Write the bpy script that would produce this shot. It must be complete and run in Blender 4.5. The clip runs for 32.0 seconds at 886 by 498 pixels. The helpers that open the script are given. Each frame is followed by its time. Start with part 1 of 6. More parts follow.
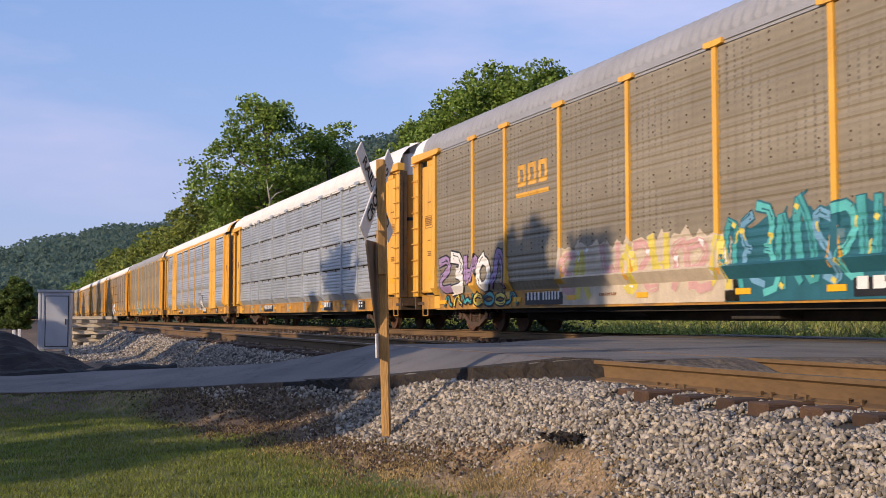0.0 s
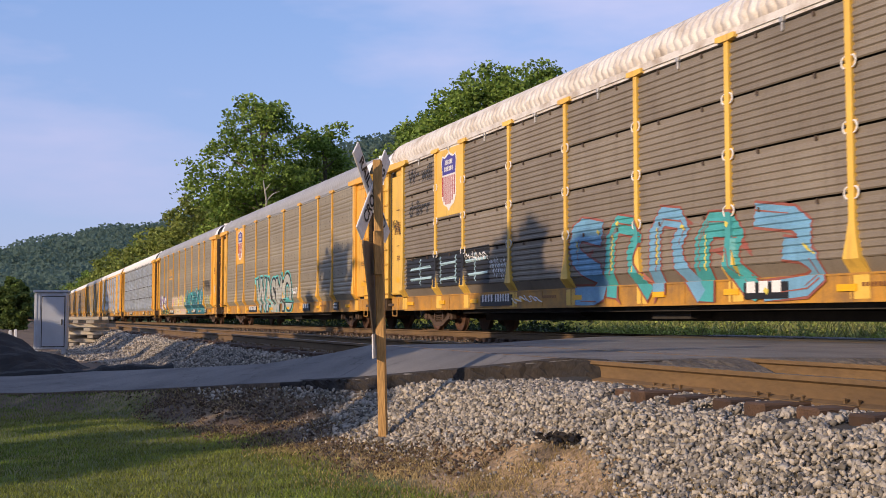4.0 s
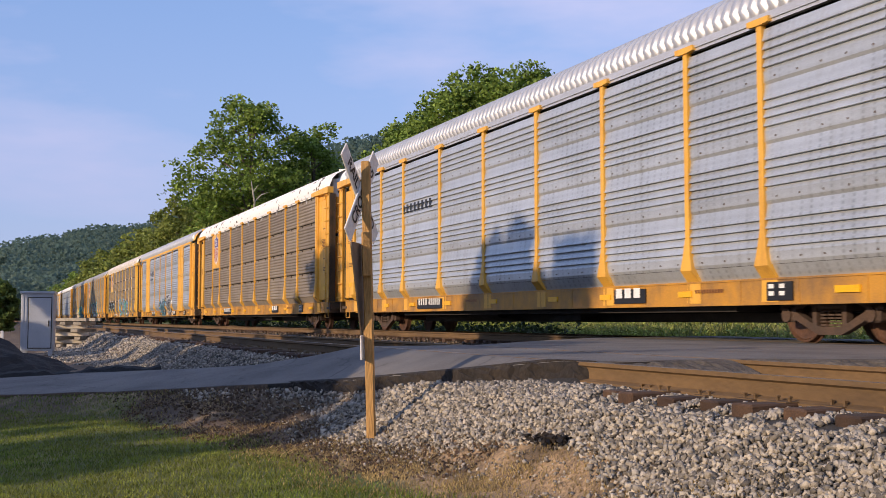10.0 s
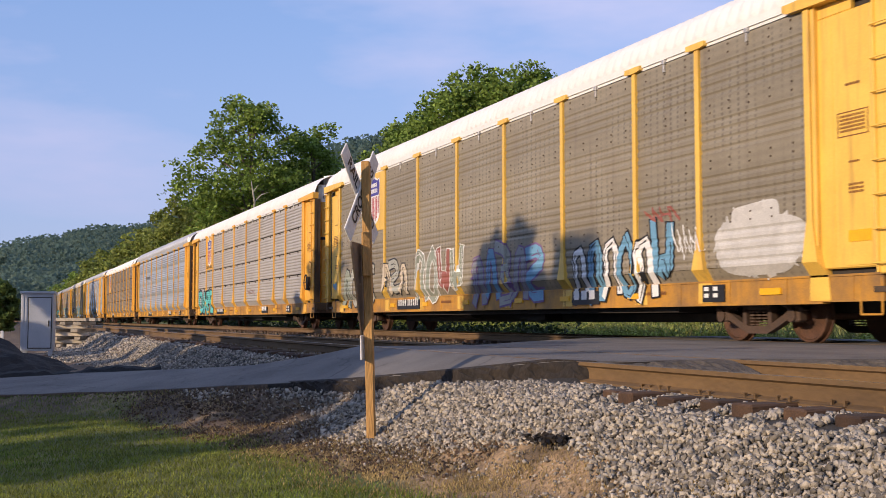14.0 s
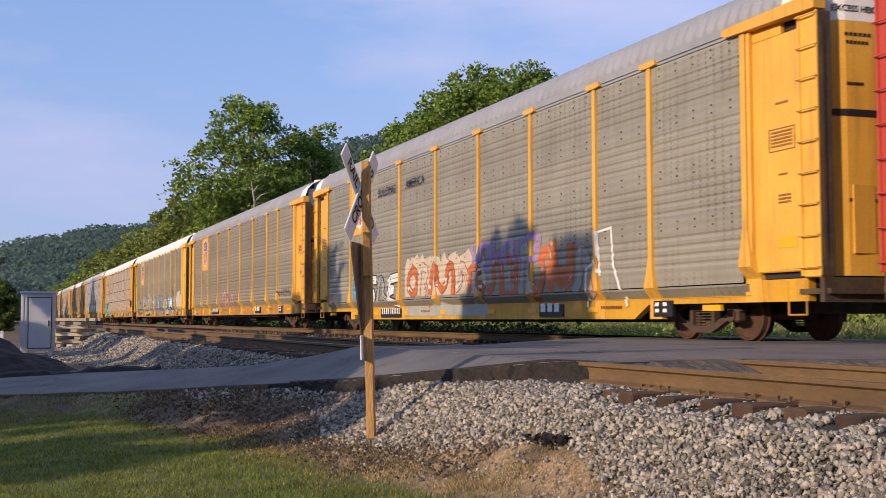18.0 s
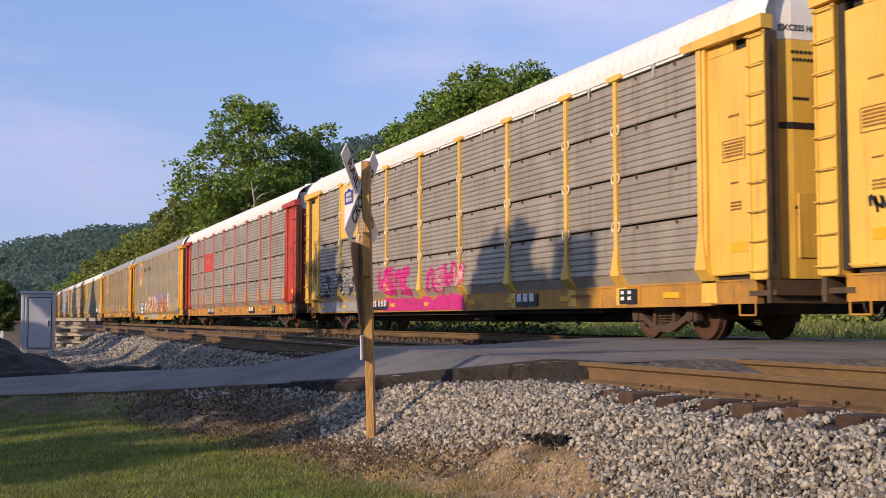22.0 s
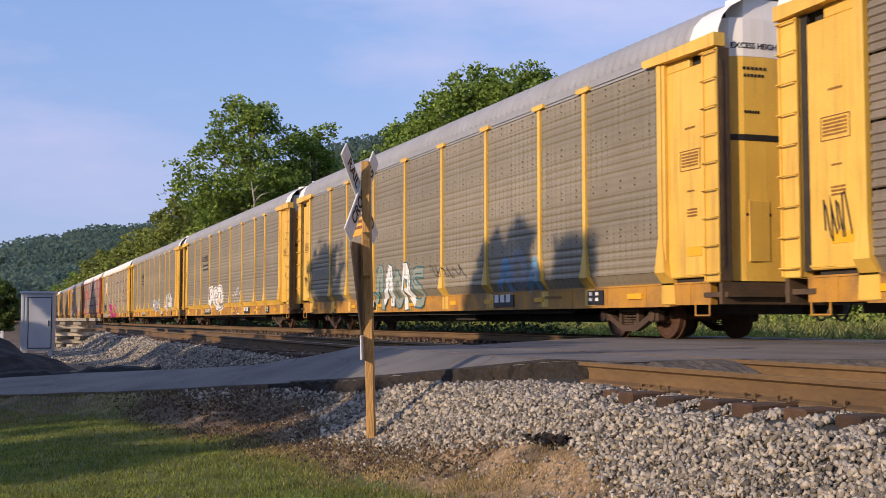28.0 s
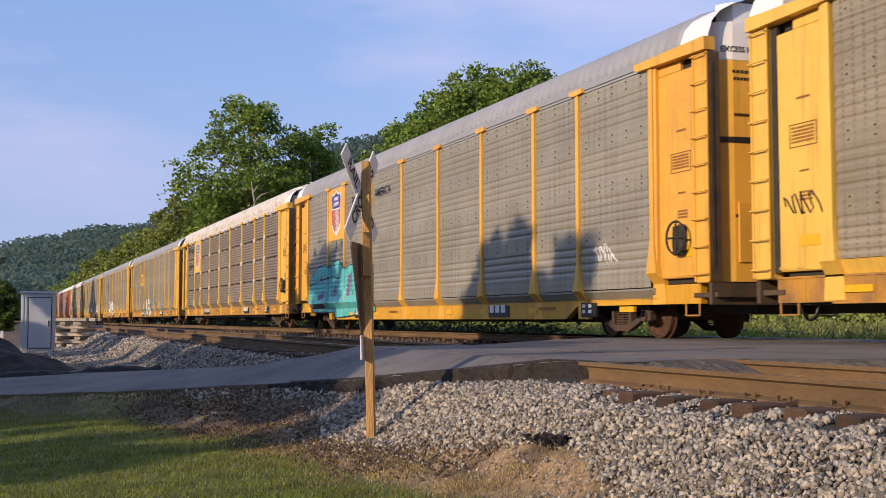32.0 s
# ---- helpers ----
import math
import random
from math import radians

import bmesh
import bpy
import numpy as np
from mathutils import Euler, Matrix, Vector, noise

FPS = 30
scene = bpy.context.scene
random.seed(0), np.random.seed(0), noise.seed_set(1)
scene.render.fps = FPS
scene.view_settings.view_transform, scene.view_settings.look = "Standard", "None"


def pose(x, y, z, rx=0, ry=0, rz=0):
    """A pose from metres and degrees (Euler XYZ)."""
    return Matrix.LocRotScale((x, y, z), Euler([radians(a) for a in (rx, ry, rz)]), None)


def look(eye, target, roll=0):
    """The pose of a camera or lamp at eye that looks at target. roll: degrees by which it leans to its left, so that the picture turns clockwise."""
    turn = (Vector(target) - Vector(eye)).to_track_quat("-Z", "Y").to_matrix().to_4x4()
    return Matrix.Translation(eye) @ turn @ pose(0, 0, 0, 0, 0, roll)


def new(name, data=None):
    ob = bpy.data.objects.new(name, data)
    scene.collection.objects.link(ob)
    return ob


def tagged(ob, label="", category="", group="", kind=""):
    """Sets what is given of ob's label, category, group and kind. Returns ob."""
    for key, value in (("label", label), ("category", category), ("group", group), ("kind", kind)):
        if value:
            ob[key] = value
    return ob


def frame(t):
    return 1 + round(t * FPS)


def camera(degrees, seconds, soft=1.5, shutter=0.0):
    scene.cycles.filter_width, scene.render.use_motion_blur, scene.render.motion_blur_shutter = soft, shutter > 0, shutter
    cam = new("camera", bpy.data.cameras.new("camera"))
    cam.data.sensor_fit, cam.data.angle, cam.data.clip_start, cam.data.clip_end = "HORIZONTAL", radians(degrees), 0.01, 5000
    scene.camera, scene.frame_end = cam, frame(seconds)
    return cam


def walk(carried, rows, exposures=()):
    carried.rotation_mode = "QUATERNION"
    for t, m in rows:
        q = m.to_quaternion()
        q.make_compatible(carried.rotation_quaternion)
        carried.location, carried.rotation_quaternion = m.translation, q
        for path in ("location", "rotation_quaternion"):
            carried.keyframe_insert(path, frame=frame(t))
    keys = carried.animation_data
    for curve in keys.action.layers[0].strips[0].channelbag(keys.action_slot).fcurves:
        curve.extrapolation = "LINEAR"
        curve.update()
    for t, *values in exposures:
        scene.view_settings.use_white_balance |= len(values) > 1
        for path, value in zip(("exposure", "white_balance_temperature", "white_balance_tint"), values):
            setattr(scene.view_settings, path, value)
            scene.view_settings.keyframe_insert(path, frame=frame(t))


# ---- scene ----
# World: x across the tracks, y along them, z = 0 on the rail heads.
cam = camera(43.0, 32.0, soft=0.8, shutter=0.1)
PAN, TILT = -21.7, 3.594
# seconds, degrees turned to the left, degrees tilted down
TURNS = ((0, .765, .086), (.5, .75, .086), (2.5, .742, .086), (3, .71, .086), (3.5, .70, .08), (4.5, .40, .05), (5.5, .087, .0),
         (6, .175, .01), (6.5, .315, .04), (7, .435, .05), (7.5, .26, .04), (8, .005, .0), (8.5, 0, 0), (16, 0, 0), (32, 0, 0))
walk(cam, [(t, pose(0, 0, .351, 90 + TILT - d, 0, PAN + a)) for t, a, d in TURNS], exposures=((0, -.02, 6450, 22), (32, -.02, 6450, 22)))

# ---- light ----
SUN_EL, SUN_AZ = 17.0, 18.0   # the sun stands this high, and this far behind the line square to the tracks
world = bpy.data.worlds.new("sky")
scene.world = world
world.use_nodes = True
wn, wl = world.node_tree.nodes, world.node_tree.links
sky = wn.new("ShaderNodeTexSky")
sky.sky_type, sky.sun_disc = "NISHITA", False
sun_way = Vector((-math.cos(radians(SUN_EL)) * math.cos(radians(SUN_AZ)), -math.cos(radians(SUN_EL)) * math.sin(radians(SUN_AZ)), math.sin(radians(SUN_EL))))
sky.sun_elevation, sky.sun_rotation = radians(SUN_EL), math.atan2(sun_way.x, sun_way.y)
sky.air_density, sky.dust_density, sky.ozone_density, sky.altitude = 1.0, 0.35, 3.0, 200
wn["Background"].inputs["Strength"].default_value = 0.145
# thin high cloud veils
tc, mp = wn.new("ShaderNodeTexCoord"), wn.new("ShaderNodeMapping")
mp.inputs["Scale"].default_value = (1.3, 1.3, 4.5)
cl = wn.new("ShaderNodeTexNoise")
cl.inputs["Scale"].default_value, cl.inputs["Detail"].default_value, cl.inputs["Roughness"].default_value = 2.3, 5, .55
cr = wn.new("ShaderNodeMapRange")
cr.inputs["From Min"].default_value, cr.inputs["From Max"].default_value, cr.inputs["To Min"].default_value, cr.inputs["To Max"].default_value = .43, .74, .03, .78
mx = wn.new("ShaderNodeMix")
mx.data_type = "RGBA"
mx.inputs[7].default_value = (4.5, 4.75, 6.3, 1)
wl.new(tc.outputs["Generated"], mp.inputs["Vector"])
wl.new(mp.outputs[0], cl.inputs["Vector"])
wl.new(cl.outputs[0], cr.inputs["Value"])
wl.new(cr.outputs[0], mx.inputs[0])
# deep clear blue overhead, pale haze low over the valley
mb = wn.new("ShaderNodeMix")
mb.data_type = "RGBA"
mb.inputs[0].default_value, mb.inputs[7].default_value = .45, (2.3, 3.9, 7.0, 1)
wl.new(sky.outputs[0], mb.inputs[6])
wl.new(mb.outputs[2], mx.inputs[6])
sz, hz_, mh = wn.new("ShaderNodeSeparateXYZ"), wn.new("ShaderNodeMapRange"), wn.new("ShaderNodeMix")
hz_.inputs["From Min"].default_value, hz_.inputs["From Max"].default_value, hz_.inputs["To Min"].default_value, hz_.inputs["To Max"].default_value = .02, .26, .6, .0
mh.data_type = "RGBA"
mh.inputs[7].default_value = (2.75, 3.2, 4.75, 1)
wl.new(tc.outputs["Generated"], sz.inputs[0])
wl.new(sz.outputs["Z"], hz_.inputs["Value"])
wl.new(hz_.outputs[0], mh.inputs[0])
wl.new(mx.outputs[2], mh.inputs[6])
wl.new(mh.outputs[2], wn["Background"].inputs["Color"])
sun = new("sun", bpy.data.lights.new("sun", "SUN"))
sun.data.energy, sun.data.angle, sun.data.color = 4.4, radians(.53), (1.0, .82, .55)
sun.matrix_world = look(sun_way * 60, (0, 0, 0))
# ---- materials ----
def mat(name, col, col2=None, scale=3.0, rough=.6, metal=0.0, bump=.0, bscale=40.0, stretch=(1, 1, 1), fine=.25, coat=0.0, per=0.0, thresh=(.35, .7), spec=.5, streak=None, weave=0.0):
    """Two tones mixed by a broad noise, a finer grain over it, relief, and a shade of its own for each object (per).
    streak: (colour, amount), dirt run down the walls. weave: how far punched rows lighten the sheet."""
    m = bpy.data.materials.new(name)
    m.use_nodes = True
    n, l = m.node_tree.nodes, m.node_tree.links
    b = n["Principled BSDF"]
    b.inputs["Roughness"].default_value, b.inputs["Metallic"].default_value = rough, metal
    b.inputs["Specular IOR Level"].default_value = spec
    b.inputs["Coat Weight"].default_value = coat
    co, mapn = n.new("ShaderNodeTexCoord"), n.new("ShaderNodeMapping")
    mapn.inputs["Scale"].default_value = stretch
    l.new(co.outputs["Object"], mapn.inputs["Vector"])
    info = n.new("ShaderNodeObjectInfo")
    sh = n.new("ShaderNodeVectorMath")
    sh.operation = "MULTIPLY_ADD"
    sh.inputs[1].default_value = (37.0, 37.0, 37.0)
    l.new(info.outputs["Random"], sh.inputs[0])
    l.new(mapn.outputs[0], sh.inputs[2])
    n1 = n.new("ShaderNodeTexNoise")
    n1.inputs["Scale"].default_value, n1.inputs["Detail"].default_value, n1.inputs["Roughness"].default_value = scale, 6, .6
    l.new(sh.outputs[0], n1.inputs["Vector"])
    r1 = n.new("ShaderNodeMapRange")
    r1.inputs["From Min"].default_value, r1.inputs["From Max"].default_value = thresh
    l.new(n1.outputs[0], r1.inputs["Value"])
    mix = n.new("ShaderNodeMix")
    mix.data_type = "RGBA"
    mix.inputs[6].default_value = (*col, 1)
    mix.inputs[7].default_value = (*(col2 or [c * .7 for c in col]), 1)
    l.new(r1.outputs[0], mix.inputs[0])
    n2 = n.new("ShaderNodeTexNoise")
    n2.inputs["Scale"].default_value, n2.inputs["Detail"].default_value = bscale, 4
    l.new(sh.outputs[0], n2.inputs["Vector"])
    r2 = n.new("ShaderNodeMapRange")
    r2.inputs["From Min"].default_value, r2.inputs["From Max"].default_value = .3, .7
    r2.inputs["To Min"].default_value, r2.inputs["To Max"].default_value = 1 - fine, 1 + fine
    l.new(n2.outputs[0], r2.inputs["Value"])
    sc = n.new("ShaderNodeVectorMath")
    sc.operation = "SCALE"
    l.new(mix.outputs[2], sc.inputs[0])
    l.new(r2.outputs[0], sc.inputs["Scale"])
    last = sc.outputs[0]
    if per:
        r3 = n.new("ShaderNodeMapRange")
        r3.inputs["To Min"].default_value, r3.inputs["To Max"].default_value = 1 - per, 1 + per
        l.new(info.outputs["Random"], r3.inputs["Value"])
        s2 = n.new("ShaderNodeVectorMath")
        s2.operation = "SCALE"
        l.new(last, s2.inputs[0])
        l.new(r3.outputs[0], s2.inputs["Scale"])
        last = s2.outputs[0]
    if streak:
        m3 = n.new("ShaderNodeMapping")
        m3.inputs["Scale"].default_value = (4, 4, .35)
        l.new(sh.outputs[0], m3.inputs["Vector"])
        n3 = n.new("ShaderNodeTexNoise")
        n3.inputs["Scale"].default_value, n3.inputs["Detail"].default_value = 1.6, 8
        l.new(m3.outputs[0], n3.inputs["Vector"])
        r4 = n.new("ShaderNodeMapRange")
        r4.inputs["From Min"].default_value, r4.inputs["From Max"].default_value, r4.inputs["To Max"].default_value = .53, .85, streak[1]
        l.new(n3.outputs[0], r4.inputs["Value"])
        mx3 = n.new("ShaderNodeMix")
        mx3.data_type = "RGBA"
        mx3.inputs[7].default_value = (*streak[0], 1)
        l.new(r4.outputs[0], mx3.inputs[0])
        l.new(last, mx3.inputs[6])
        last = mx3.outputs[2]
    if weave:
        # columns of small punched holes, patchy, and courses of slightly different tone
        sp = n.new("ShaderNodeSeparateXYZ")
        l.new(co.outputs["Object"], sp.inputs[0])

        def wave(axis, period, lo, hi):
            k, si, rr = n.new("ShaderNodeMath"), n.new("ShaderNodeMath"), n.new("ShaderNodeMapRange")
            k.operation, si.operation = "MULTIPLY", "SINE"
            k.inputs[1].default_value = 6.28318 / period
            rr.inputs["From Min"].default_value, rr.inputs["From Max"].default_value = lo, hi
            l.new(sp.outputs[axis], k.inputs[0])
            l.new(k.outputs[0], si.inputs[0])
            l.new(si.outputs[0], rr.inputs["Value"])
            return rr.outputs[0]

        def mul(p, q):
            k = n.new("ShaderNodeMath")
            k.operation = "MULTIPLY"
            l.new(p, k.inputs[0])
            l.new(q, k.inputs[1])
            return k.outputs[0]

        n5, r5 = n.new("ShaderNodeTexNoise"), n.new("ShaderNodeMapRange")
        n5.inputs["Scale"].default_value = .9
        r5.inputs["From Min"].default_value, r5.inputs["From Max"].default_value = .38, .62
        l.new(sh.outputs[0], n5.inputs["Vector"])
        l.new(n5.outputs[0], r5.inputs["Value"])
        holes = mul(mul(wave("Y", .215, .45, .95), wave("Z", .085, -.9, .5)), r5.outputs[0])
        for src, lo, hi in ((holes, 1.0, 1 - 2.2 * weave), (wave("Z", .155, -1, 1), 1 - .30 * weave, 1 + .30 * weave), (wave("Z", 1.83, -1, 1), 1 + .35 * weave, 1 - .35 * weave)):
            rw, s6 = n.new("ShaderNodeMapRange"), n.new("ShaderNodeVectorMath")
            rw.inputs["To Min"].default_value, rw.inputs["To Max"].default_value = lo, hi
            s6.operation = "SCALE"
            l.new(src, rw.inputs["Value"])
            l.new(last, s6.inputs[0])
            l.new(rw.outputs[0], s6.inputs["Scale"])
            last = s6.outputs[0]
    l.new(last, b.inputs["Base Color"])
    if bump:
        bn = n.new("ShaderNodeBump")
        bn.inputs["Strength"].default_value, bn.inputs["Distance"].default_value = bump, .02
        l.new(n2.outputs[0], bn.inputs["Height"])
        l.new(bn.outputs[0], b.inputs["Normal"])
    return m


DIRT, RUST = (.10, .075, .05), (.16, .055, .022)
M_YEL = mat("yellow_paint", (.78, .42, .055), (.69, .355, .045), 1.1, .48, bump=.04, fine=.07, per=.06, streak=((.28, .13, .04), .65))
M_YELS = mat("soiled_yellow_sill_paint", (.66, .34, .018), (.55, .275, .016), 1.3, .5, bump=.05, fine=.1, streak=((.2, .11, .05), .6))
M_BOLT = mat("rusty_bolt_steel", (.11, .075, .05), (.07, .05, .035), 4, .7, fine=.2)
M_YEL2 = mat("fresh_yellow_paint", (.80, .50, .085), (.68, .41, .065), 1.1, .45, bump=.03, fine=.06, per=.05, streak=((.30, .15, .05), .65))
M_YELW = mat("worn_yellow_sill_paint", (.50, .24, .028), (.20, .115, .048), 1.4, .55, bump=.1, fine=.12, streak=((.15, .09, .05), .6), thresh=(.42, .72))
M_RED = mat("red_paint", (.50, .062, .035), (.42, .05, .03), 1.2, .5, bump=.04, fine=.08, per=.06, streak=((.2, .04, .03), .4))
M_REDP = mat("faded_red_post_paint", (.58, .20, .15), (.48, .14, .10), 1.6, .55, fine=.1, per=.06)
M_TAN = mat("weathered_galvanized_brown", (.255, .215, .148), (.315, .272, .195), .9, .55, .2, .05, 60, fine=.10, per=.08, weave=.2, streak=((.16, .12, .085), .5))
M_GREY = mat("weathered_galvanized_grey", (.35, .325, .25), (.29, .262, .20), .8, .5, .25, .05, 60, fine=.10, per=.06, weave=.18, streak=((.19, .16, .12), .45))
M_SIL = mat("bright_galvanized_steel", (.54, .565, .575), (.45, .475, .485), .9, .36, .5, .03, 60, fine=.10, per=.05, weave=.13, streak=((.25, .22, .18), .35))
M_PALE = mat("pale_weathered_steel", (.41, .365, .30), (.30, .26, .205), .8, .5, .25, .05, 60, fine=.10, per=.06, streak=((.17, .10, .06), .8))
M_PALE2 = mat("dull_bright_steel", (.47, .44, .405), (.40, .37, .335), .8, .5, .25, .05, 60, fine=.09, per=.05, streak=((.27, .22, .17), .3))
M_BRN = mat("dark_brown_steel", (.215, .175, .13), (.27, .226, .17), .9, .55, .2, .05, 60, fine=.12, per=.12, streak=((.12, .09, .065), .5))
M_ROOFW = mat("white_roof_paint", (.78, .76, .72), (.70, .68, .64), 1.3, .5, fine=.05, streak=((.5, .45, .38), .3))
M_ROOFG = mat("grey_galvanized_roof", (.43, .42, .41), (.36, .35, .335), 1.0, .45, .35, fine=.1, streak=((.28, .26, .23), .4))
M_ROOFS = mat("streaked_white_roof", (.66, .62, .57), (.40, .33, .26), 2.2, .5, fine=.1, thresh=(.45, .7))
M_ROOFP = mat("peeling_white_roof", (.78, .76, .72), (.07, .045, .03), 2.6, .55, fine=.08, thresh=(.60, .64))
M_ROOFL = mat("bright_ribbed_roof", (.56, .57, .59), (.47, .48, .50), 1.2, .38, .4, fine=.08, streak=((.4, .37, .33), .3))
M_CAPW = mat("white_end_paint", (.84, .82, .78), (.76, .74, .7), 1.0, .45, fine=.04, streak=((.5, .44, .36), .3))
M_DARK = mat("black_underframe", (.022, .019, .016), (.045, .036, .028), 3, .75, fine=.3)
M_TRUCK = mat("rusty_cast_steel", (.085, .05, .032), (.055, .036, .026), 5, .8, bump=.3, fine=.3)
M_WHEEL = mat("worn_wheel_steel", (.17, .085, .05), (.09, .055, .04), 6, .55, .5, fine=.2)
# Grimy platforms, and the strips that imitate shade beside the ladders.
M_GRIME_SHADE = mat("grime_and_shade_steel", (.10, .06, .03), (.05, .035, .022), 3, .75, fine=.3)
M_PRINT = mat("brown_print", (.20, .08, .02), (.25, .10, .02), 8, .6)
M_RAIL = mat("rusty_rail_side", (.165, .098, .040), (.10, .06, .027), 2.5, .75, bump=.2, fine=.18, stretch=(1, .3, 1))
M_RAILTOP = mat("worn_rail_head", (.12, .09, .07), (.08, .06, .045), 4, .4, .6, fine=.15)
M_TIE = mat("creosoted_timber", (.052, .028, .016), (.09, .048, .024), 3, .85, bump=.5, bscale=30, stretch=(.4, 4, 4), fine=.3, per=.3)
M_ASPH = mat("worn_asphalt", (.165, .152, .138), (.095, .088, .082), .7, .85, bump=.35, bscale=90, fine=.22, thresh=(.38, .66))
M_ASPHD = mat("crumbled_asphalt", (.011, .010, .010), (.02, .018, .016), 2, .9, bump=.6, bscale=50, fine=.4)
M_STONE = mat("crushed_limestone", (.42, .36, .275), (.26, .24, .215), 11, .85, bump=.3, bscale=120, fine=.2)
M_STONED = mat("soiled_ballast", (.15, .11, .07), (.08, .06, .042), 9, .9, bump=.3, bscale=120, fine=.25)
M_WOOD = mat("weathered_post_timber", (.50, .28, .09), (.36, .20, .065), 2.5, .8, bump=.5, bscale=25, stretch=(6, 6, .5), fine=.25)
M_SIGNW = mat("dull_white_sign_paint", (.78, .76, .72), (.66, .63, .59), 4, .6, fine=.1)
M_BLACK = mat("black_paint", (.012, .012, .013), (.02, .02, .02), 4, .5, fine=.2)
M_WHITE = mat("white_paint", (.78, .77, .74), (.68, .67, .64), 5, .5, fine=.08)
M_BLUE = mat("royal_blue_paint", (.045, .035, .24), (.06, .045, .27), 4, .45, fine=.08)
M_CAB = mat("light_grey_cabinet_paint", (.46, .48, .51), (.38, .40, .43), 1.2, .45, .1, fine=.06)


def flat(name, col, rough=.55):
    return mat(name, col, [c * .78 for c in col], 2.5, rough, fine=.12, streak=(tuple(c * .45 for c in col), .3))


def leafmat(name, col, col2, spread=.42, through_light=.3):
    m = mat(name, col, col2, .35, .6, fine=.35, bscale=3.0, spec=.25)
    n, l = m.node_tree.nodes, m.node_tree.links
    geo = n.new("ShaderNodeNewGeometry")
    r = n.new("ShaderNodeMapRange")
    r.inputs["To Min"].default_value, r.inputs["To Max"].default_value = 1 - spread, 1 + spread
    l.new(geo.outputs["Random Per Island"], r.inputs["Value"])
    b = n["Principled BSDF"]
    src = b.inputs["Base Color"].links[0].from_socket
    s = n.new("ShaderNodeVectorMath")
    s.operation = "SCALE"
    l.new(src, s.inputs[0])
    l.new(r.outputs[0], s.inputs["Scale"])
    l.new(s.outputs[0], b.inputs["Base Color"])
    tr = n.new("ShaderNodeBsdfTranslucent")
    l.new(s.outputs[0], tr.inputs["Color"])
    ad = n.new("ShaderNodeMixShader")
    ad.inputs[0].default_value = through_light
    l.new(b.outputs[0], ad.inputs[1])
    l.new(tr.outputs[0], ad.inputs[2])
    l.new(ad.outputs[0], n["Material Output"].inputs["Surface"])
    return m


def per_island(m, lo, hi):
    """Each loose piece of a joined mesh gets its own shade."""
    n, l = m.node_tree.nodes, m.node_tree.links
    geo, r, s = n.new("ShaderNodeNewGeometry"), n.new("ShaderNodeMapRange"), n.new("ShaderNodeVectorMath")
    r.inputs["To Min"].default_value, r.inputs["To Max"].default_value = lo, hi
    s.operation = "SCALE"
    l.new(geo.outputs["Random Per Island"], r.inputs["Value"])
    b = n["Principled BSDF"]
    l.new(b.inputs["Base Color"].links[0].from_socket, s.inputs[0])
    l.new(r.outputs[0], s.inputs["Scale"])
    l.new(s.outputs[0], b.inputs["Base Color"])


per_island(M_STONE, .22, 1.4)
per_island(M_STONED, .4, 1.5)
# cracks and tar-dark seams in the asphalt
an, al = M_ASPH.node_tree.nodes, M_ASPH.node_tree.links
ag, av, ao, ar, ax, aw = (an.new("ShaderNode" + q) for q in ("NewGeometry", "VectorMath", "TexNoise", "MapRange", "VectorMath", "TexVoronoi"))
ao.inputs["Scale"].default_value, ao.inputs["Detail"].default_value = 1.4, 4
av.operation, av.inputs[1].default_value = "MULTIPLY_ADD", (.9, .9, .9)
aw.feature, aw.inputs["Scale"].default_value = "DISTANCE_TO_EDGE", .55
ar.inputs["From Max"].default_value, ar.inputs["To Min"].default_value = .012, .55
ax.operation = "SCALE"
al.new(ag.outputs["Position"], ao.inputs["Vector"])
al.new(ao.outputs["Color"], av.inputs[0])
al.new(ag.outputs["Position"], av.inputs[2])
al.new(av.outputs[0], aw.inputs["Vector"])
al.new(aw.outputs["Distance"], ar.inputs["Value"])
al.new(an["Principled BSDF"].inputs["Base Color"].links[0].from_socket, ax.inputs[0])
al.new(ar.outputs[0], ax.inputs["Scale"])
al.new(ax.outputs[0], an["Principled BSDF"].inputs["Base Color"])
M_LEAF = leafmat("summer_leaves", (.205, .29, .052), (.135, .21, .04))
M_LEAF2 = leafmat("yellow_green_leaves", (.25, .285, .06), (.18, .22, .047))
M_LEAF3 = leafmat("dark_leaves", (.13, .18, .045), (.09, .14, .035))
# Ridge leaves paled and blued: distance haze mixed into their colour.
M_LEAFR = leafmat("haze_tinted_leaves", (.15, .222, .175), (.13, .195, .155), .10, .6)
M_GRASS = leafmat("lawn_grass", (.125, .185, .026), (.20, .21, .042))
M_WEED = leafmat("dry_weeds", (.27, .25, .09), (.11, .15, .04))
M_DRY = leafmat("dry_grass", (.42, .31, .14), (.24, .18, .075))
# Leaf colour lowered to carry the deep shade behind the train.
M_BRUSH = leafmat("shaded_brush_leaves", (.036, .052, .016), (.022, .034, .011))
M_LITTER = leafmat("rotten_leaves", (.15, .09, .05), (.06, .038, .024), through_light=.1)
M_BARE = mat("pale_bare_limb", (.42, .38, .32), (.30, .27, .22), 2, .8, fine=.2)
M_BARK = mat("grey_bark", (.16, .13, .10), (.10, .08, .06), 4, .9, bump=.5, bscale=14, fine=.25)
# ---- shaping helpers ----
rng = np.random.default_rng(7)


